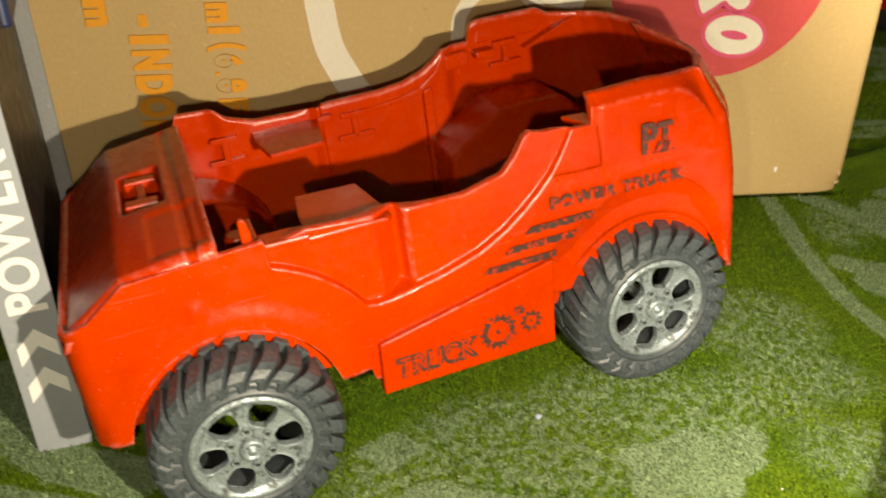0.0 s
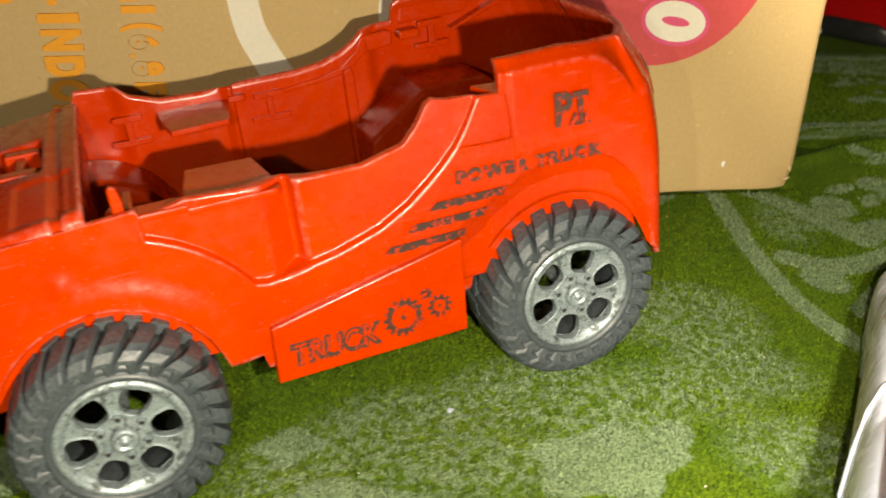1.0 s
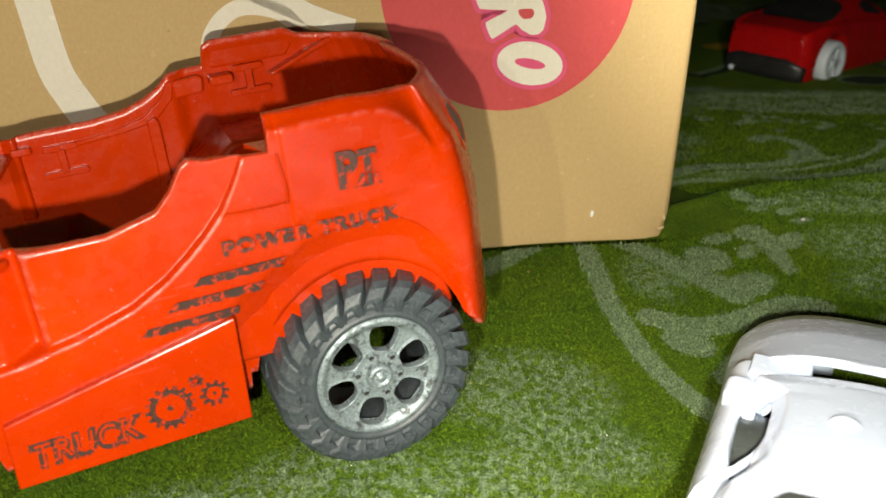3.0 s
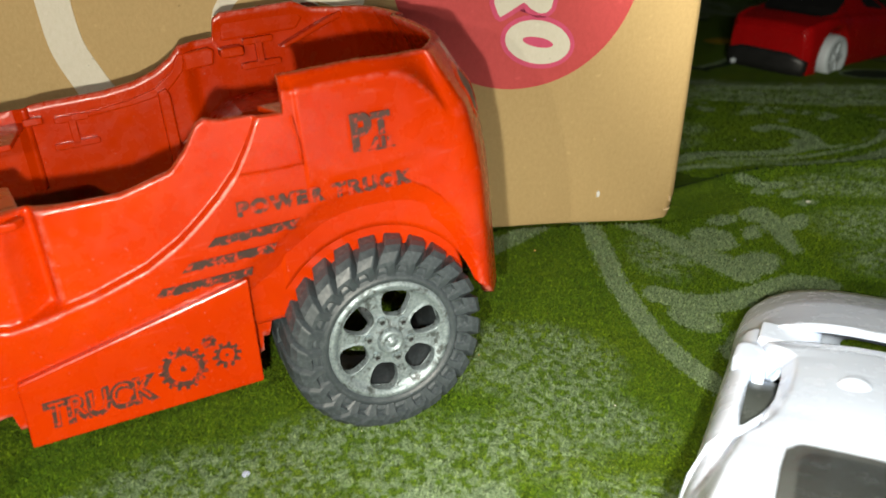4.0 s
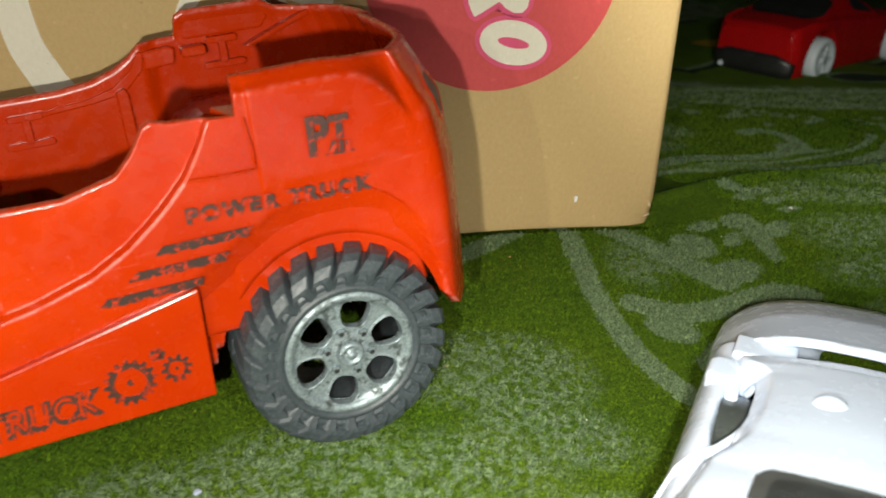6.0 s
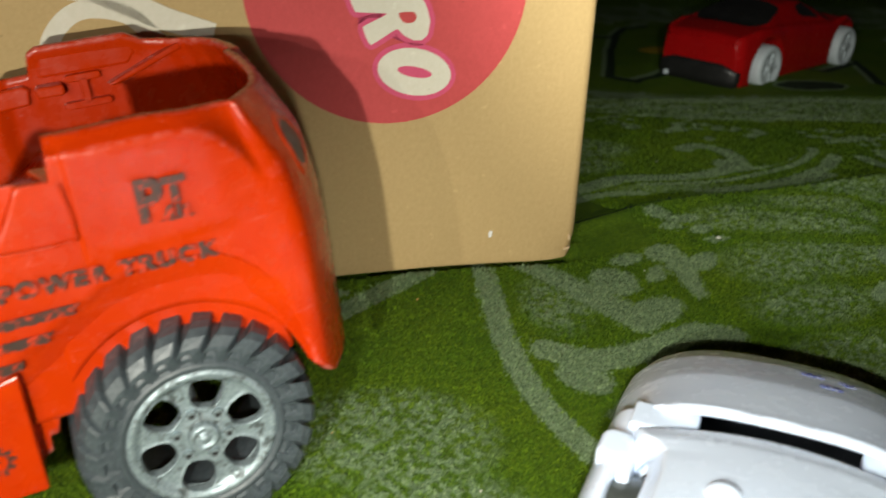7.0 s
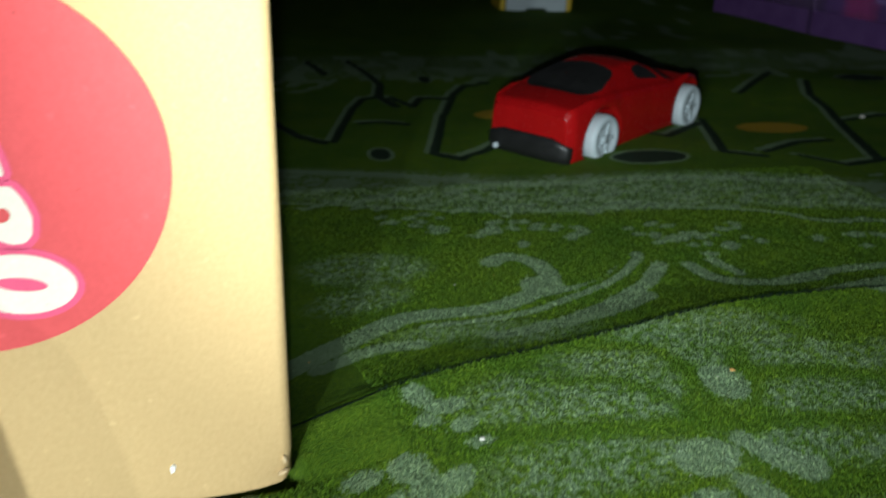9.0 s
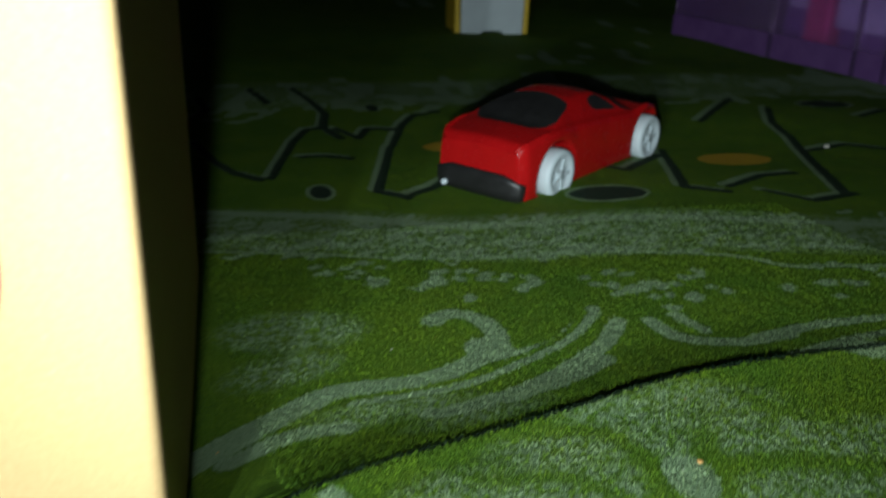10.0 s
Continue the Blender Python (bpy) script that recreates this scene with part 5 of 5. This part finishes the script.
def build_white_car():
    """Local x across, y ahead (0 at the tail, 170 at the nose), z up, in mm."""
    car = thing("toy_car", WM, "glossy white plastic toy car with smoked windows and blue pen marks", "toy car", "toy cars")

    def nose_top(y):
        return lerp(y, ((112, 37.5), (117, 38.2), (120, 37.6), (135, 35.0), (150, 31.0), (160, 27.0), (166, 22.5), (169.5, 16), (171, 9)))

    def nose_half(y):
        return lerp(y, ((112, 33.3), (125, 33.8), (140, 34.6), (150, 34.4), (158, 32.4), (164, 28), (168.5, 21), (171, 9)))

    def nose(y, a):
        w, t = nose_half(y), nose_top(y)
        c, q = math.cos(a), math.sin(a)
        x = w * math.copysign(abs(c) ** 0.42, c)
        z = 4 + (t - 4) * max(q, 0.0) ** 0.42
        z -= 3.2 * (abs(x) / 36) ** 3 * float(sstep(20, 34, z)) + 2.2 * float(sstep(14, 30, z)) * (x / 36) ** 2
        return (x, y + 1.5 * float(sstep(118, 140, y)) - 4.0 * (x / 36) ** 2 * float(sstep(118, 130, y)), z)

    ys = np.concatenate([np.linspace(117, 160, 44), np.linspace(161, 171, 16)])
    part_nose = part("nose", sheet("nose", ys, np.linspace(0, math.pi, 73), nose, WHITE), car, "broad rounded white nose deck")
    thicken(part_nose, 1.8)
    # rolled lip along the nose's rear edge
    def lip(i, a):
        x = -22 + 44 * i / 44
        zc = nose(117.4, math.acos(math.copysign((abs(x) / 33.8) ** (1 / 0.42), x)))[2] - 0.95
        return (x, 117.0 + 1.0 * math.cos(a), zc + 1.0 * math.sin(a))

    part("lip", sheet("lip", range(45), np.linspace(0, 2 * math.pi, 13)[:-1], lip, WHITE, wrap_v=True), car)

    def deck_half(y):
        return lerp(y, ((-30, 27), (40, 27), (56, 26), (62, 23.6), (70, 21.0), (82, 19.5), (94, 19.3), (101, 20.0), (105, 22.2), (108, 25.2), (112, 27)))

    def deck_top(y):
        return lerp(y, ((-30, 60), (0, 62), (20, 58), (36, 52.5), (54, 46.5), (70, 43.4), (90, 40.4), (106, 38.2), (112, 36.6), (114, 34)))

    def deck(y, k, lift=0.0):
        w, t = deck_half(y), deck_top(y) + lift
        x = w * k
        e = abs(k)
        z = t - 2.0 * e**2 - (7.0 - 4.5 * float(sstep(66, 74, y) * sstep(106, 100, y))) * float(sstep(0.90, 1.06, e))
        return (x * (1 + 0.02 * (e > 0.9)), y - 4.0 * k * k * float(sstep(96, 112, y)), z)

    ys = np.concatenate([np.linspace(-30, 100, 60), np.linspace(101, 114, 18)])
    ks = np.concatenate([-np.linspace(1.06, 0.86, 14), np.linspace(-0.84, 0.84, 41), np.linspace(0.86, 1.06, 14)])
    thicken(part("deck", sheet("deck", ys, ks, deck, WHITE, flip=True), car, "smooth white engine deck"), 1.6)
    # window let into the deck's slope
    yw = np.linspace(14, 54.5, 30)
    win = []
    for y in yw:
        r = min(1.0, math.sqrt(max(0.0, 1 - max(0.0, (y - 50.5) / 4.2) ** 2)))
        win.append((y, 0.56 + 0.08 * r if y > 50.5 else 0.66))

    def glass(i, j):
        y, h = win[int(i)]
        return deck(y, h * j, 0.35)

    part("window", sheet("window", range(len(win)), np.linspace(-1, 1, 21), glass, SMOKED, flip=True), car, "smoked grey plastic window")
    part("window_inset", sheet("window_inset", np.linspace(14, 50.8, 16), np.linspace(-1, 1, 13), lambda y, j: deck(y, (0.57 - 0.05 * float(sstep(47, 50.8, y))) * j, 0.5), SMOKED_DARK, flip=True), car, "darker inner pane of the window")
    for x, y in ((-7.5, 87), (4.5, 86)):
        b = part("stud", lathe("stud", ((0.01, 0.9), (1.5, 0.82), (2.4, 0.55), (3.0, 0.1), (3.4, -0.6)), WHITE, 28), car, "low round white stud", Matrix.Translation((x * MM, y * MM, (deck(y, x / deck_half(y))[2]) * MM)) @ pose(0, 0, 0, 82, 0, 0) @ Matrix.Diagonal((1, -1, 0.8, 1)))
        b.matrix_basis = Matrix.Translation((x * MM, y * MM, (deck(y, x / deck_half(y))[2]) * MM)) @ pose(0, 0, 0, 90 + 8, 0, 0)
    # side rails over the wheels
    for s in (-1, 1):
        def rail(y, a, s=s):
            half = lerp(y, ((-30, 33), (60, 33.2), (118, 33.6), (126, 34.6)))
            top = lerp(y, ((-30, 42), (40, 40), (66, 36.5), (84, 34.5), (100, 34.0), (122, 33)))
            inner = lerp(y, ((-30, 24), (56, 24.5), (64, 24.5), (72, 25.6), (80, 26.6), (94, 26.8), (104, 25.6), (110, 24), (122, 24)))
            prof = ((half - 1.5, 3.5), (half, 10), (half, 20), (half - 0.8, top - 7), (half - 2.4, top - 2.6), (half - 4.4, top - 0.4), (inner + 0.8, top), (inner, top - 0.8), (inner - 0.1, top - 10))
            x, z = prof[int(a)]
            return (s * x, y, z)

        r = part("side_rail", sheet("side_rail", np.linspace(-30, 118.6, 78), range(9), rail, WHITE, flip=s < 0), car, "white side rail above the wheels")
        thicken(r, 1.5)
        sub = r.modifiers.new("round", "SUBSURF")
        sub.levels = sub.render_levels = 1
        # bright tab at the front end of each opening, and the slanting strap at its rear
        a, b = sorted((s * 31.4, s * 25.0))
        soften(part("tab", slab("tab", rounded(a, 97.4, b, 106.8, 2.4), 30.0, 34.9, WHITE, "xy"), car), 0.0014, 4)
        a, b = sorted((s * 26.6, s * 24.0))
        soften(part("tab_tail", slab("tab_tail", rounded(a, 94.5, b, 104.5, 1.0), 27.0, 33.6, WHITE, "xy"), car), 0.0007, 3)
        way = [(21.0, 80, 35.5), (22.2, 75, 36.2), (24.6, 70, 36.2), (27.5, 66.5, 36.4), (30.0, 62.5, 35.0), (31.9, 58, 31.0), (33.0, 54, 24.0), (33.4, 51, 14.0)]

        def strap(i, a, s=s, way=way):
            k = min(int(i), 6)
            p = Vector(way[k]).lerp(Vector(way[k + 1]), i - k)
            return (s * (p.x + 0.6 * math.cos(a)), p.y + 1.0 * math.sin(a), p.z + 0.7 * math.cos(a))

        part("strap", sheet("strap", np.linspace(0, 7, 43), np.linspace(0, 2 * math.pi, 13)[:-1], strap, WHITE, wrap_v=True), car, "narrow white strap down the side")
        # wheels under the rails
        for y in (92, 10):
            part("wheel", lathe("wheel", ((0.01, 0), (10, 0.3), (14.5, 0), (15.6, 0.8), (16, 2.4), (16, 8), (15.2, 9.4), (0.01, 9.6)), CLOUDY, 44), car, "grey plastic wheel under the rail", Matrix.Translation((s * 29.6 * MM, y * MM, 16 * MM)) @ pose(0, 0, 0, 0, 0, 90 if s > 0 else -90) @ Matrix.Diagonal((1, 1, 1, 1)))
    # black pieces added below the openings and the slot, their shade as colour
    soften(part("chassis", slab("chassis", rounded(-31, -28, 31, 160, 8), 6, 9, BLACK, "xy"), car, "black underside plate that also darkens the openings"), 0.0008)
    soften(part("slot_shade", slab("slot_shade", rounded(-24, 108, 24, 122, 3), 22, 27, BLACK, "xy"), car, "black insert for the shade in the slot behind the nose"), 0.0006)
    for x0, x1 in ((-27.5, -14.5), (15, 27.5)):
        soften(part("bridge", slab("bridge", rect(x0, 110, x1, 118.5), 29, 34.6, WHITE, "xy"), car, "white bridge across the slot"), 0.0006)
    # blue ballpoint marks on the nose
    pen, pt, pb = nodes_of("blue_pen", 0.5, 0, (0.03, 0.06, 0.42))
    pt.links.new(ramp_of(pt, noise_of(pt, 900, 4), [(0.4, (0.03, 0.06, 0.42)), (0.62, (0.45, 0.5, 0.72))]), pb.inputs["Base Color"])
    for x, y, l in ((3, 147, 4.5), (7, 141, 4), (11, 147, 3)):
        pts = [(x + l * i / 20 + 0.5 * math.sin(i * 1.3), y + 0.9 * math.sin(i * 0.9) + 0.02 * i) for i in range(21)]

        def surf(px, py):
            c = min(0.98, (abs(px) / nose_half(py)) ** (1 / 0.42))
            return Vector(nose(py, math.acos(math.copysign(c, px))))

        def mark(i, a):
            p = surf(*pts[i])
            return tuple(p + Vector((0.28 * math.cos(a), 0.28 * math.sin(a), 0.12)))

        part("pen_mark", sheet("pen_mark", range(21), np.linspace(0, 2 * math.pi, 7)[:-1], mark, pen, wrap_v=True), car, "blue ballpoint scribble")
    return car


build_white_car()

# ---- red toy car ----
RA, RB = Vector((0.78, 0.625, 0)).normalized(), Vector((-0.625, 0.78, 0)).normalized()
RORG = Vector((0.3575, 0.640, -0.0225)) + RB * 0.034
RM = Matrix(((RA.x, RB.x, 0, RORG.x), (RA.y, RB.y, 0, RORG.y), (0, 0, 1, RORG.z), (0, 0, 0, 1)))


def build_red_car():
    """Local x ahead from the rear axle, y to the left, z up, in mm."""
    car = thing("toy_car", RM, "glossy red plastic toy car with black windows and white wheels", "toy car", "toy cars")
    belt = ((-33, 33), (-30, 37), (-12, 40), (10, 40.5), (40, 38.5), (90, 35), (108, 37.5), (124, 33), (140, 24), (146, 16))
    roof = ((-33, 33), (-30, 37.4), (-14, 40.6), (-4, 42), (14, 48.5), (30, 52.8), (44, 54), (58, 52.5), (72, 47), (84, 40), (92, 36.5), (108, 38), (124, 33), (140, 24), (146, 16))
    half = ((-33, 28), (-29, 31.5), (-10, 33.5), (0, 34), (20, 32.5), (60, 32), (92, 33), (108, 34), (124, 31.5), (138, 26), (146, 18))

    def at(v, k, lift=0.0):
        """k runs over the top from one sill (-1) to the other (1)."""
        b, r, w = lerp(v, belt), lerp(v, roof), lerp(v, half)
        e, sg = abs(k), math.copysign(1, k)
        cabin = max(0.0, r - b)
        top_w = w - 4 - min(16, cabin * 0.75)
        if e > 0.55:
            q = (e - 0.55) / 0.45
            y, z = w - 2.0 * (1 - q) ** 2, b - 1.5 - (b - 7.0) * q + 1.5 * (1 - q) * 0
            y -= 2.0 * q**3
        elif e > 0.47:
            q = (e - 0.47) / 0.08
            y, z = (w - 5) + 3.0 * q, b + 0.8 - 2.3 * q * q
        elif e > 0.25:
            q = (e - 0.25) / 0.22
            y, z = top_w + (w - 5 - top_w) * q, r - 1.2 - (r - 1.2 - b - 0.8) * q ** 1.3
        else:
            q = e / 0.25
            y, z = top_w * q, r - 1.2 * q * q
        for ax in (0, 110):  # hollows over the wheels
            d = math.hypot(v - ax, z - 15)
            if d < 18.5 and e > 0.5:
                y -= 9.0 * (1 - float(sstep(16.6, 18.5, d)))
        n = Vector((0, sg * y, z - 14)).normalized() * lift
        return (v, sg * y + n.y, z + n.z)

    ks = np.linspace(-1, 1, 121)
    vsx = np.concatenate([[-33.4, -33], np.linspace(-32.4, 145, 142), [146]])
    shell = sheet("body", vsx, ks, lambda v, k: at(v, k), GLOSS_RED, flip=False)
    bm = bmesh.new()
    bm.from_mesh(shell)
    es = [e for e in bm.edges if e.is_boundary and abs(e.verts[0].co.x + 0.0334) < 1e-5 and abs(e.verts[1].co.x + 0.0334) < 1e-5]
    vsr = sorted({v for e in es for v in e.verts}, key=lambda v: math.atan2(v.co.z - 0.005, v.co.y))
    bm.faces.new(vsr)
    soft = [v for v in bm.verts if not v.is_boundary]
    for _ in range(7):
        bmesh.ops.smooth_vert(bm, verts=soft, factor=0.5, use_axis_x=True, use_axis_y=True, use_axis_z=True)
    bmesh.ops.recalc_face_normals(bm, faces=bm.faces)
    bm.to_mesh(shell)
    bm.free()
    thicken(part("body", shell, car, "glossy red moulded body"), 1.4)

    def patch(name, outline, label, lift=0.3, n=14):
        """A panel lying on the shell: outline is a list of (v, k)."""
        c = (sum(p[0] for p in outline) / len(outline), sum(p[1] for p in outline) / len(outline))
        me = sheet(name, range(len(outline)), np.linspace(0, 1, n), lambda i, q: at(c[0] + (outline[i][0] - c[0]) * q, c[1] + (outline[i][1] - c[1]) * q, lift), BLACK, wrap_u=True)
        part(name, me, car, label)

    def smooth_loop(pts, n=10):
        out = []
        p = [Vector(q) for q in pts]
        m = len(p)
        for i in range(m):
            a, b, c, d = p[i - 1], p[i], p[(i + 1) % m], p[(i + 2) % m]
            for j in range(n):
                k = j / n
                v = 0.5 * (2 * b + (c - a) * k + (2 * a - 5 * b + 4 * c - d) * k**2 + (3 * b - a - 3 * c + d) * k**3)
                out.append((v.x, v.y))
        return out

    patch("rear_window", smooth_loop([(-8, -0.17), (6, -0.26), (21, -0.29), (28, -0.12), (28, 0.12), (21, 0.29), (6, 0.26), (-8, 0.17), (-9.5, 0.08), (-9.5, -0.08)], 5), "black rear window")
    for s in (-1, 1):
        patch("side_window", smooth_loop([(48, s * 0.41), (46, s * 0.34), (55, s * 0.295), (66, s * 0.32), (73, s * 0.41), (60, s * 0.425)], 6), "black side window")
    patch("windscreen", smooth_loop([(66, -0.20), (66, 0.20), (86, 0.40), (88, 0.0), (86, -0.40)], 6), "black windscreen")
    # black rear bumper wrapping the corners
    bump = [(-30, 29.5), (-32.8, 27.5), (-34.0, 18), (-34.3, 0), (-34.0, -18), (-32.8, -27.5), (-30, -29.5)]
    inner = [(-24, 33), (-27, 30), (-28, 0), (-27, -30), (-24, -33)]
    me = sheet("bumper", range(len(bump)), range(5), lambda i, j: (bump[i][0] + (0, 0, -0.4, 0, 6)[j], bump[i][1] * (1, 1, 1, 0.96, 0.9)[j], (19.5 - 22.0 * max(0, abs(bump[i][1]) / 36 - 0.62), 15 - 10.0 * max(0, abs(bump[i][1]) / 36 - 0.62), 10, 6.0, 5.5)[j]), BLACK)
    thicken(part("bumper", me, car, "black plastic rear bumper"), 1.4)
    soften(part("underside", slab("underside", rounded(-28, -27, 138, 27, 8), 8, 11, BLACK, "xy"), car, "black underside"), 0.001)
    part("exhaust", lathe("exhaust", ((0.01, 0), (1.6, 0), (1.8, 0.5), (1.8, 4)), DULL_WHITE, 16), car, "small pale exhaust stub", Matrix.Translation((-37 * MM, 22 * MM, 7.5 * MM)) @ pose(0, 0, 0, 0, 0, -90))
    prof = ((0.01, 1.2), (2.6, 1.0), (3.0, 1.8), (9.0, 1.7), (9.8, 0.9), (11.8, 0.2), (13.6, 0.5), (14.4, 1.6), (14.8, 3.4), (14.8, 9.2), (14, 10.4), (0.01, 10.6))
    tyre = lathe("wheel", prof, DULL_WHITE, 48)
    spoke = slab("spoke", [(-0.9, 2.4), (0.9, 2.4), (1.5, 9.4), (-1.5, 9.4)], 1.1, 2.8, DULL_WHITE)
    for x in (0, 110):
        for y, t in ((-35.2, 0), (35.2, 180)):
            w = part("wheel", tyre, car, "plain white plastic wheel", Matrix.Translation((x * MM, y * MM, 15.2 * MM)) @ pose(0, 0, 0, 0, 20, t))
            for i in range(5):
                part("spoke", spoke, w, "", pose(0, 0, 0, 0, 72 * i, 0))
    return car


build_red_car()

# ---- toy packaging beside the truck ----
PKM = Matrix.Translation((-0.0965, 0.1795, -0.0085)) @ Matrix(((0.954, -0.43, -0.075, 0), (0.30, 0.903, 0.0, 0), (0.0, 0.0, 1.0, 0), (0, 0, 0, 1)))


def build_package():
    """Local x across the narrow front, y along its depth, z up, in mm."""
    pk = thing("toy_package", PKM, "narrow grey cardboard toy package standing open beside the truck", "package")
    soften(part("front_panel", slab("front_panel", rect(0, 0, 13.2, 190), 0, 1.2, GREY_BOARD), pk, "grey printed front strip"), 0.0004)
    soften(part("side_panel", slab("side_panel", rect(1.2, 0, 110, 190), 0, 1.2, GREY_BOARD, "yz"), pk, "grey board side"), 0.0004)
    soften(part("back_panel", slab("back_panel", rect(-4, 0, 16, 190), 110, 115, GREY_RAW), pk, "raw grey board edge"), 0.0008)
    soften(part("base", slab("base", rect(1.2, 1.2, 13, 110), 0, 1.4, GREY_RAW, "xy"), pk), 0.0003)
    # black block added for the shade of the hollow inside
    soften(part("interior_shade", slab("interior_shade", rect(3, 4, 11, 108), 4, 150, BLACK, "xy"), pk, "black block for the shade inside the package"), 0.001)
    soften(part("blue_insert", slab("blue_insert", rounded(8, 70, 13.5, 104, 2), 92, 120, BLUE, "xy"), pk, "dark blue piece inside the package"), 0.001)
    for k, z in enumerate((16.0, 27.0)):  # two chevrons
        pts = [(2.2, z), (7.0, z + 5.0), (11.4, z + 1.0), (11.4, z + 5.4), (7.0, z + 9.8), (2.2, z + 5.0)]
        part("chevron", slab("chevron", pts, -0.12, 0.4, PRINT_WHITE), pk, "white printed chevron")
    me = text_mesh("printed_word", "POWER", 8.4, PRINT_WHITE, 0.95, 0.06, 1.05, 0.35)
    part("printed_word", me, pk, "white printed word", Matrix.Translation((11.2 * MM, -0.0001, 41 * MM)) @ pose(0, 0, 0, 0, -90, 0))
    return pk


build_package()

# ---- far toys ----


def build_far_toy():
    m = Matrix.Translation((0.474, 1.200, -0.0205)) @ pose(0, 0, 0, 0, 0, -3)
    toy = thing("toy_block", m, "white plastic toy with yellow sides standing far off", "toy")
    front = [(-36, 0), (-14, 0), (-11, 4.5), (11, 4.5), (14, 0), (36, 0), (38, 90), (-38, 90)]
    soften(part("front_panel", slab("front_panel", front, -3, 60, DULL_WHITE), toy, "white front with a notch below"), 0.002)
    for s in (-1, 1):
        soften(part("side_panel", slab("side_panel", [(s * 36.6, 0), (s * 43, 1), (s * 44, 90), (s * 38.6, 90)], -1, 58, YELLOW), toy, "yellow plastic side"), 0.002)
    return toy


build_far_toy()


def build_bin():
    a = Vector((0.769 - 0.694, 0.900 - 1.186, 0)).normalized()
    b = Vector((-a.y, a.x, 0))
    o = Vector((0.694, 1.186, -0.021))
    m = Matrix(((a.x, b.x, 0, o.x), (a.y, b.y, 0, o.y), (0, 0, 1, o.z), (0, 0, 0, 1)))
    bin_ = thing("storage_bin", m, "purple plastic storage bin with pink and white toys showing", "storage bin")
    shell, t, bs = nodes_of("clear_purple_plastic", 0.25, 0, (0.42, 0.22, 0.62))
    bs.inputs["Transmission Weight"].default_value = 0.85
    t.links.new(ramp_of(t, noise_of(t, 12, 3), [(0.3, (0.28, 0.17, 0.40)), (0.7, (0.38, 0.25, 0.50))]), bs.inputs["Base Color"])
    pane = soften(part("front_wall", slab("front_wall", rect(0, 0, 420, 150), 0, 3, shell), bin_, "clear purple front wall"), 0.001)
    pane.visible_shadow = False
    soften(part("side_wall", slab("side_wall", rect(3, 0, 300, 150), 0, 3, shell, "yz"), bin_, "clear purple side wall"), 0.001)
    soften(part("base", slab("base", rect(3, 3, 417, 300), 0, 3, PURPLE, "xy"), bin_), 0.001)
    soften(part("skirt", slab("skirt", rect(0, 0, 420, 26), -2.5, -0.3, PURPLE), bin_, "opaque purple foot of the bin"), 0.001)
    for x in (150, 256, 290):
        soften(part("rib", slab("rib", rect(x, 0, x + 5, 150), -4, -0.2, shell), bin_), 0.001)
    return a, b, o


BA, BB, BO = build_bin()
for x, y, a, tall, low, mat, label in ((190, 30, 15, 84, 3.2, PINK, "tall pink plastic toy brick inside the bin"), (157, 34, 12, 30, 52.2, DULL_WHITE, "white toy piece inside the bin"), (157, 34, 14, 49, 3.2, PURPLE, "purple toy brick inside the bin"),
                                       (243, 40, 30, 38, 40.2, DULL_WHITE, "white toy piece inside the bin"), (243, 40, 26, 37, 3.2, PURPLE, "purple toy brick inside the bin"), (320, 40, 34, 60, 3.2, PINK, "pink plastic toy brick inside the bin")):
    me = slab("toy_brick", rounded(-a, -0.8 * a, a, 0.8 * a, 4), 0, tall, mat, "xy")
    ob = new("toy_brick", me)
    ob.matrix_world = Matrix(((BA.x, BB.x, 0, BO.x), (BA.y, BB.y, 0, BO.y), (0, 0, 1, BO.z), (0, 0, 0, 1))) @ Matrix.Translation((x * MM, y * MM, low * MM))
    soften(ob, 0.002)
    tagged(ob, label, "toy brick", "toys in the bin")

# ---- crumbs on the carpet ----


def crumb(x, y, r, colour, label, name="crumb"):
    bm = bmesh.new()
    bmesh.ops.create_icosphere(bm, subdivisions=2, radius=r * MM)
    for v in bm.verts:
        v.co *= 1 + 0.35 * noise.noise(v.co * 900 + Vector((x, y, 0)))
        v.co.z *= 0.6
    me = bpy.data.meshes.new(name)
    bm.to_mesh(me)
    bm.free()
    me.materials.append(colour)
    ob = new(name, me)
    ob.location = (x * MM, y * MM, (float(ground_z(x, y)) + r * 0.35) * MM)
    tagged(ob, label, "crumb", "crumbs on the carpet")


def flat_paint(name, c):
    m, t, b = nodes_of(name, 0.7, 0, c)
    t.links.new(ramp_of(t, noise_of(t, 1500, 3), [(0.3, tuple(0.7 * v for v in c)), (0.7, c)]), b.inputs["Base Color"])
    return m


LINT, CRUMB, GRIT = flat_paint("blue_white_lint", (0.5, 0.56, 0.75)), flat_paint("orange_crumb", (0.65, 0.36, 0.10)), flat_paint("white_grit", (0.72, 0.70, 0.62))
crumb(32, 190, 0.9, LINT, "pale blue lint on the carpet")
crumb(3, 162, 0.8, CRUMB, "small orange crumb on the carpet")
crumb(210, 331, 0.9, GRIT, "pale grit on the carpet")
crumb(181, 316, 0.5, GRIT, "pale grit on the carpet")
crumb(291, 351, 0.9, CRUMB, "small orange crumb on the carpet")
crumb(580, 713, 2.0, GRIT, "white bead on the carpet")
for i in range(46):
    crumb(random.uniform(-100, 420), random.uniform(150, 500), random.uniform(0.18, 0.42), GRIT if i % 3 else CRUMB, "tiny grain of grit on the carpet")
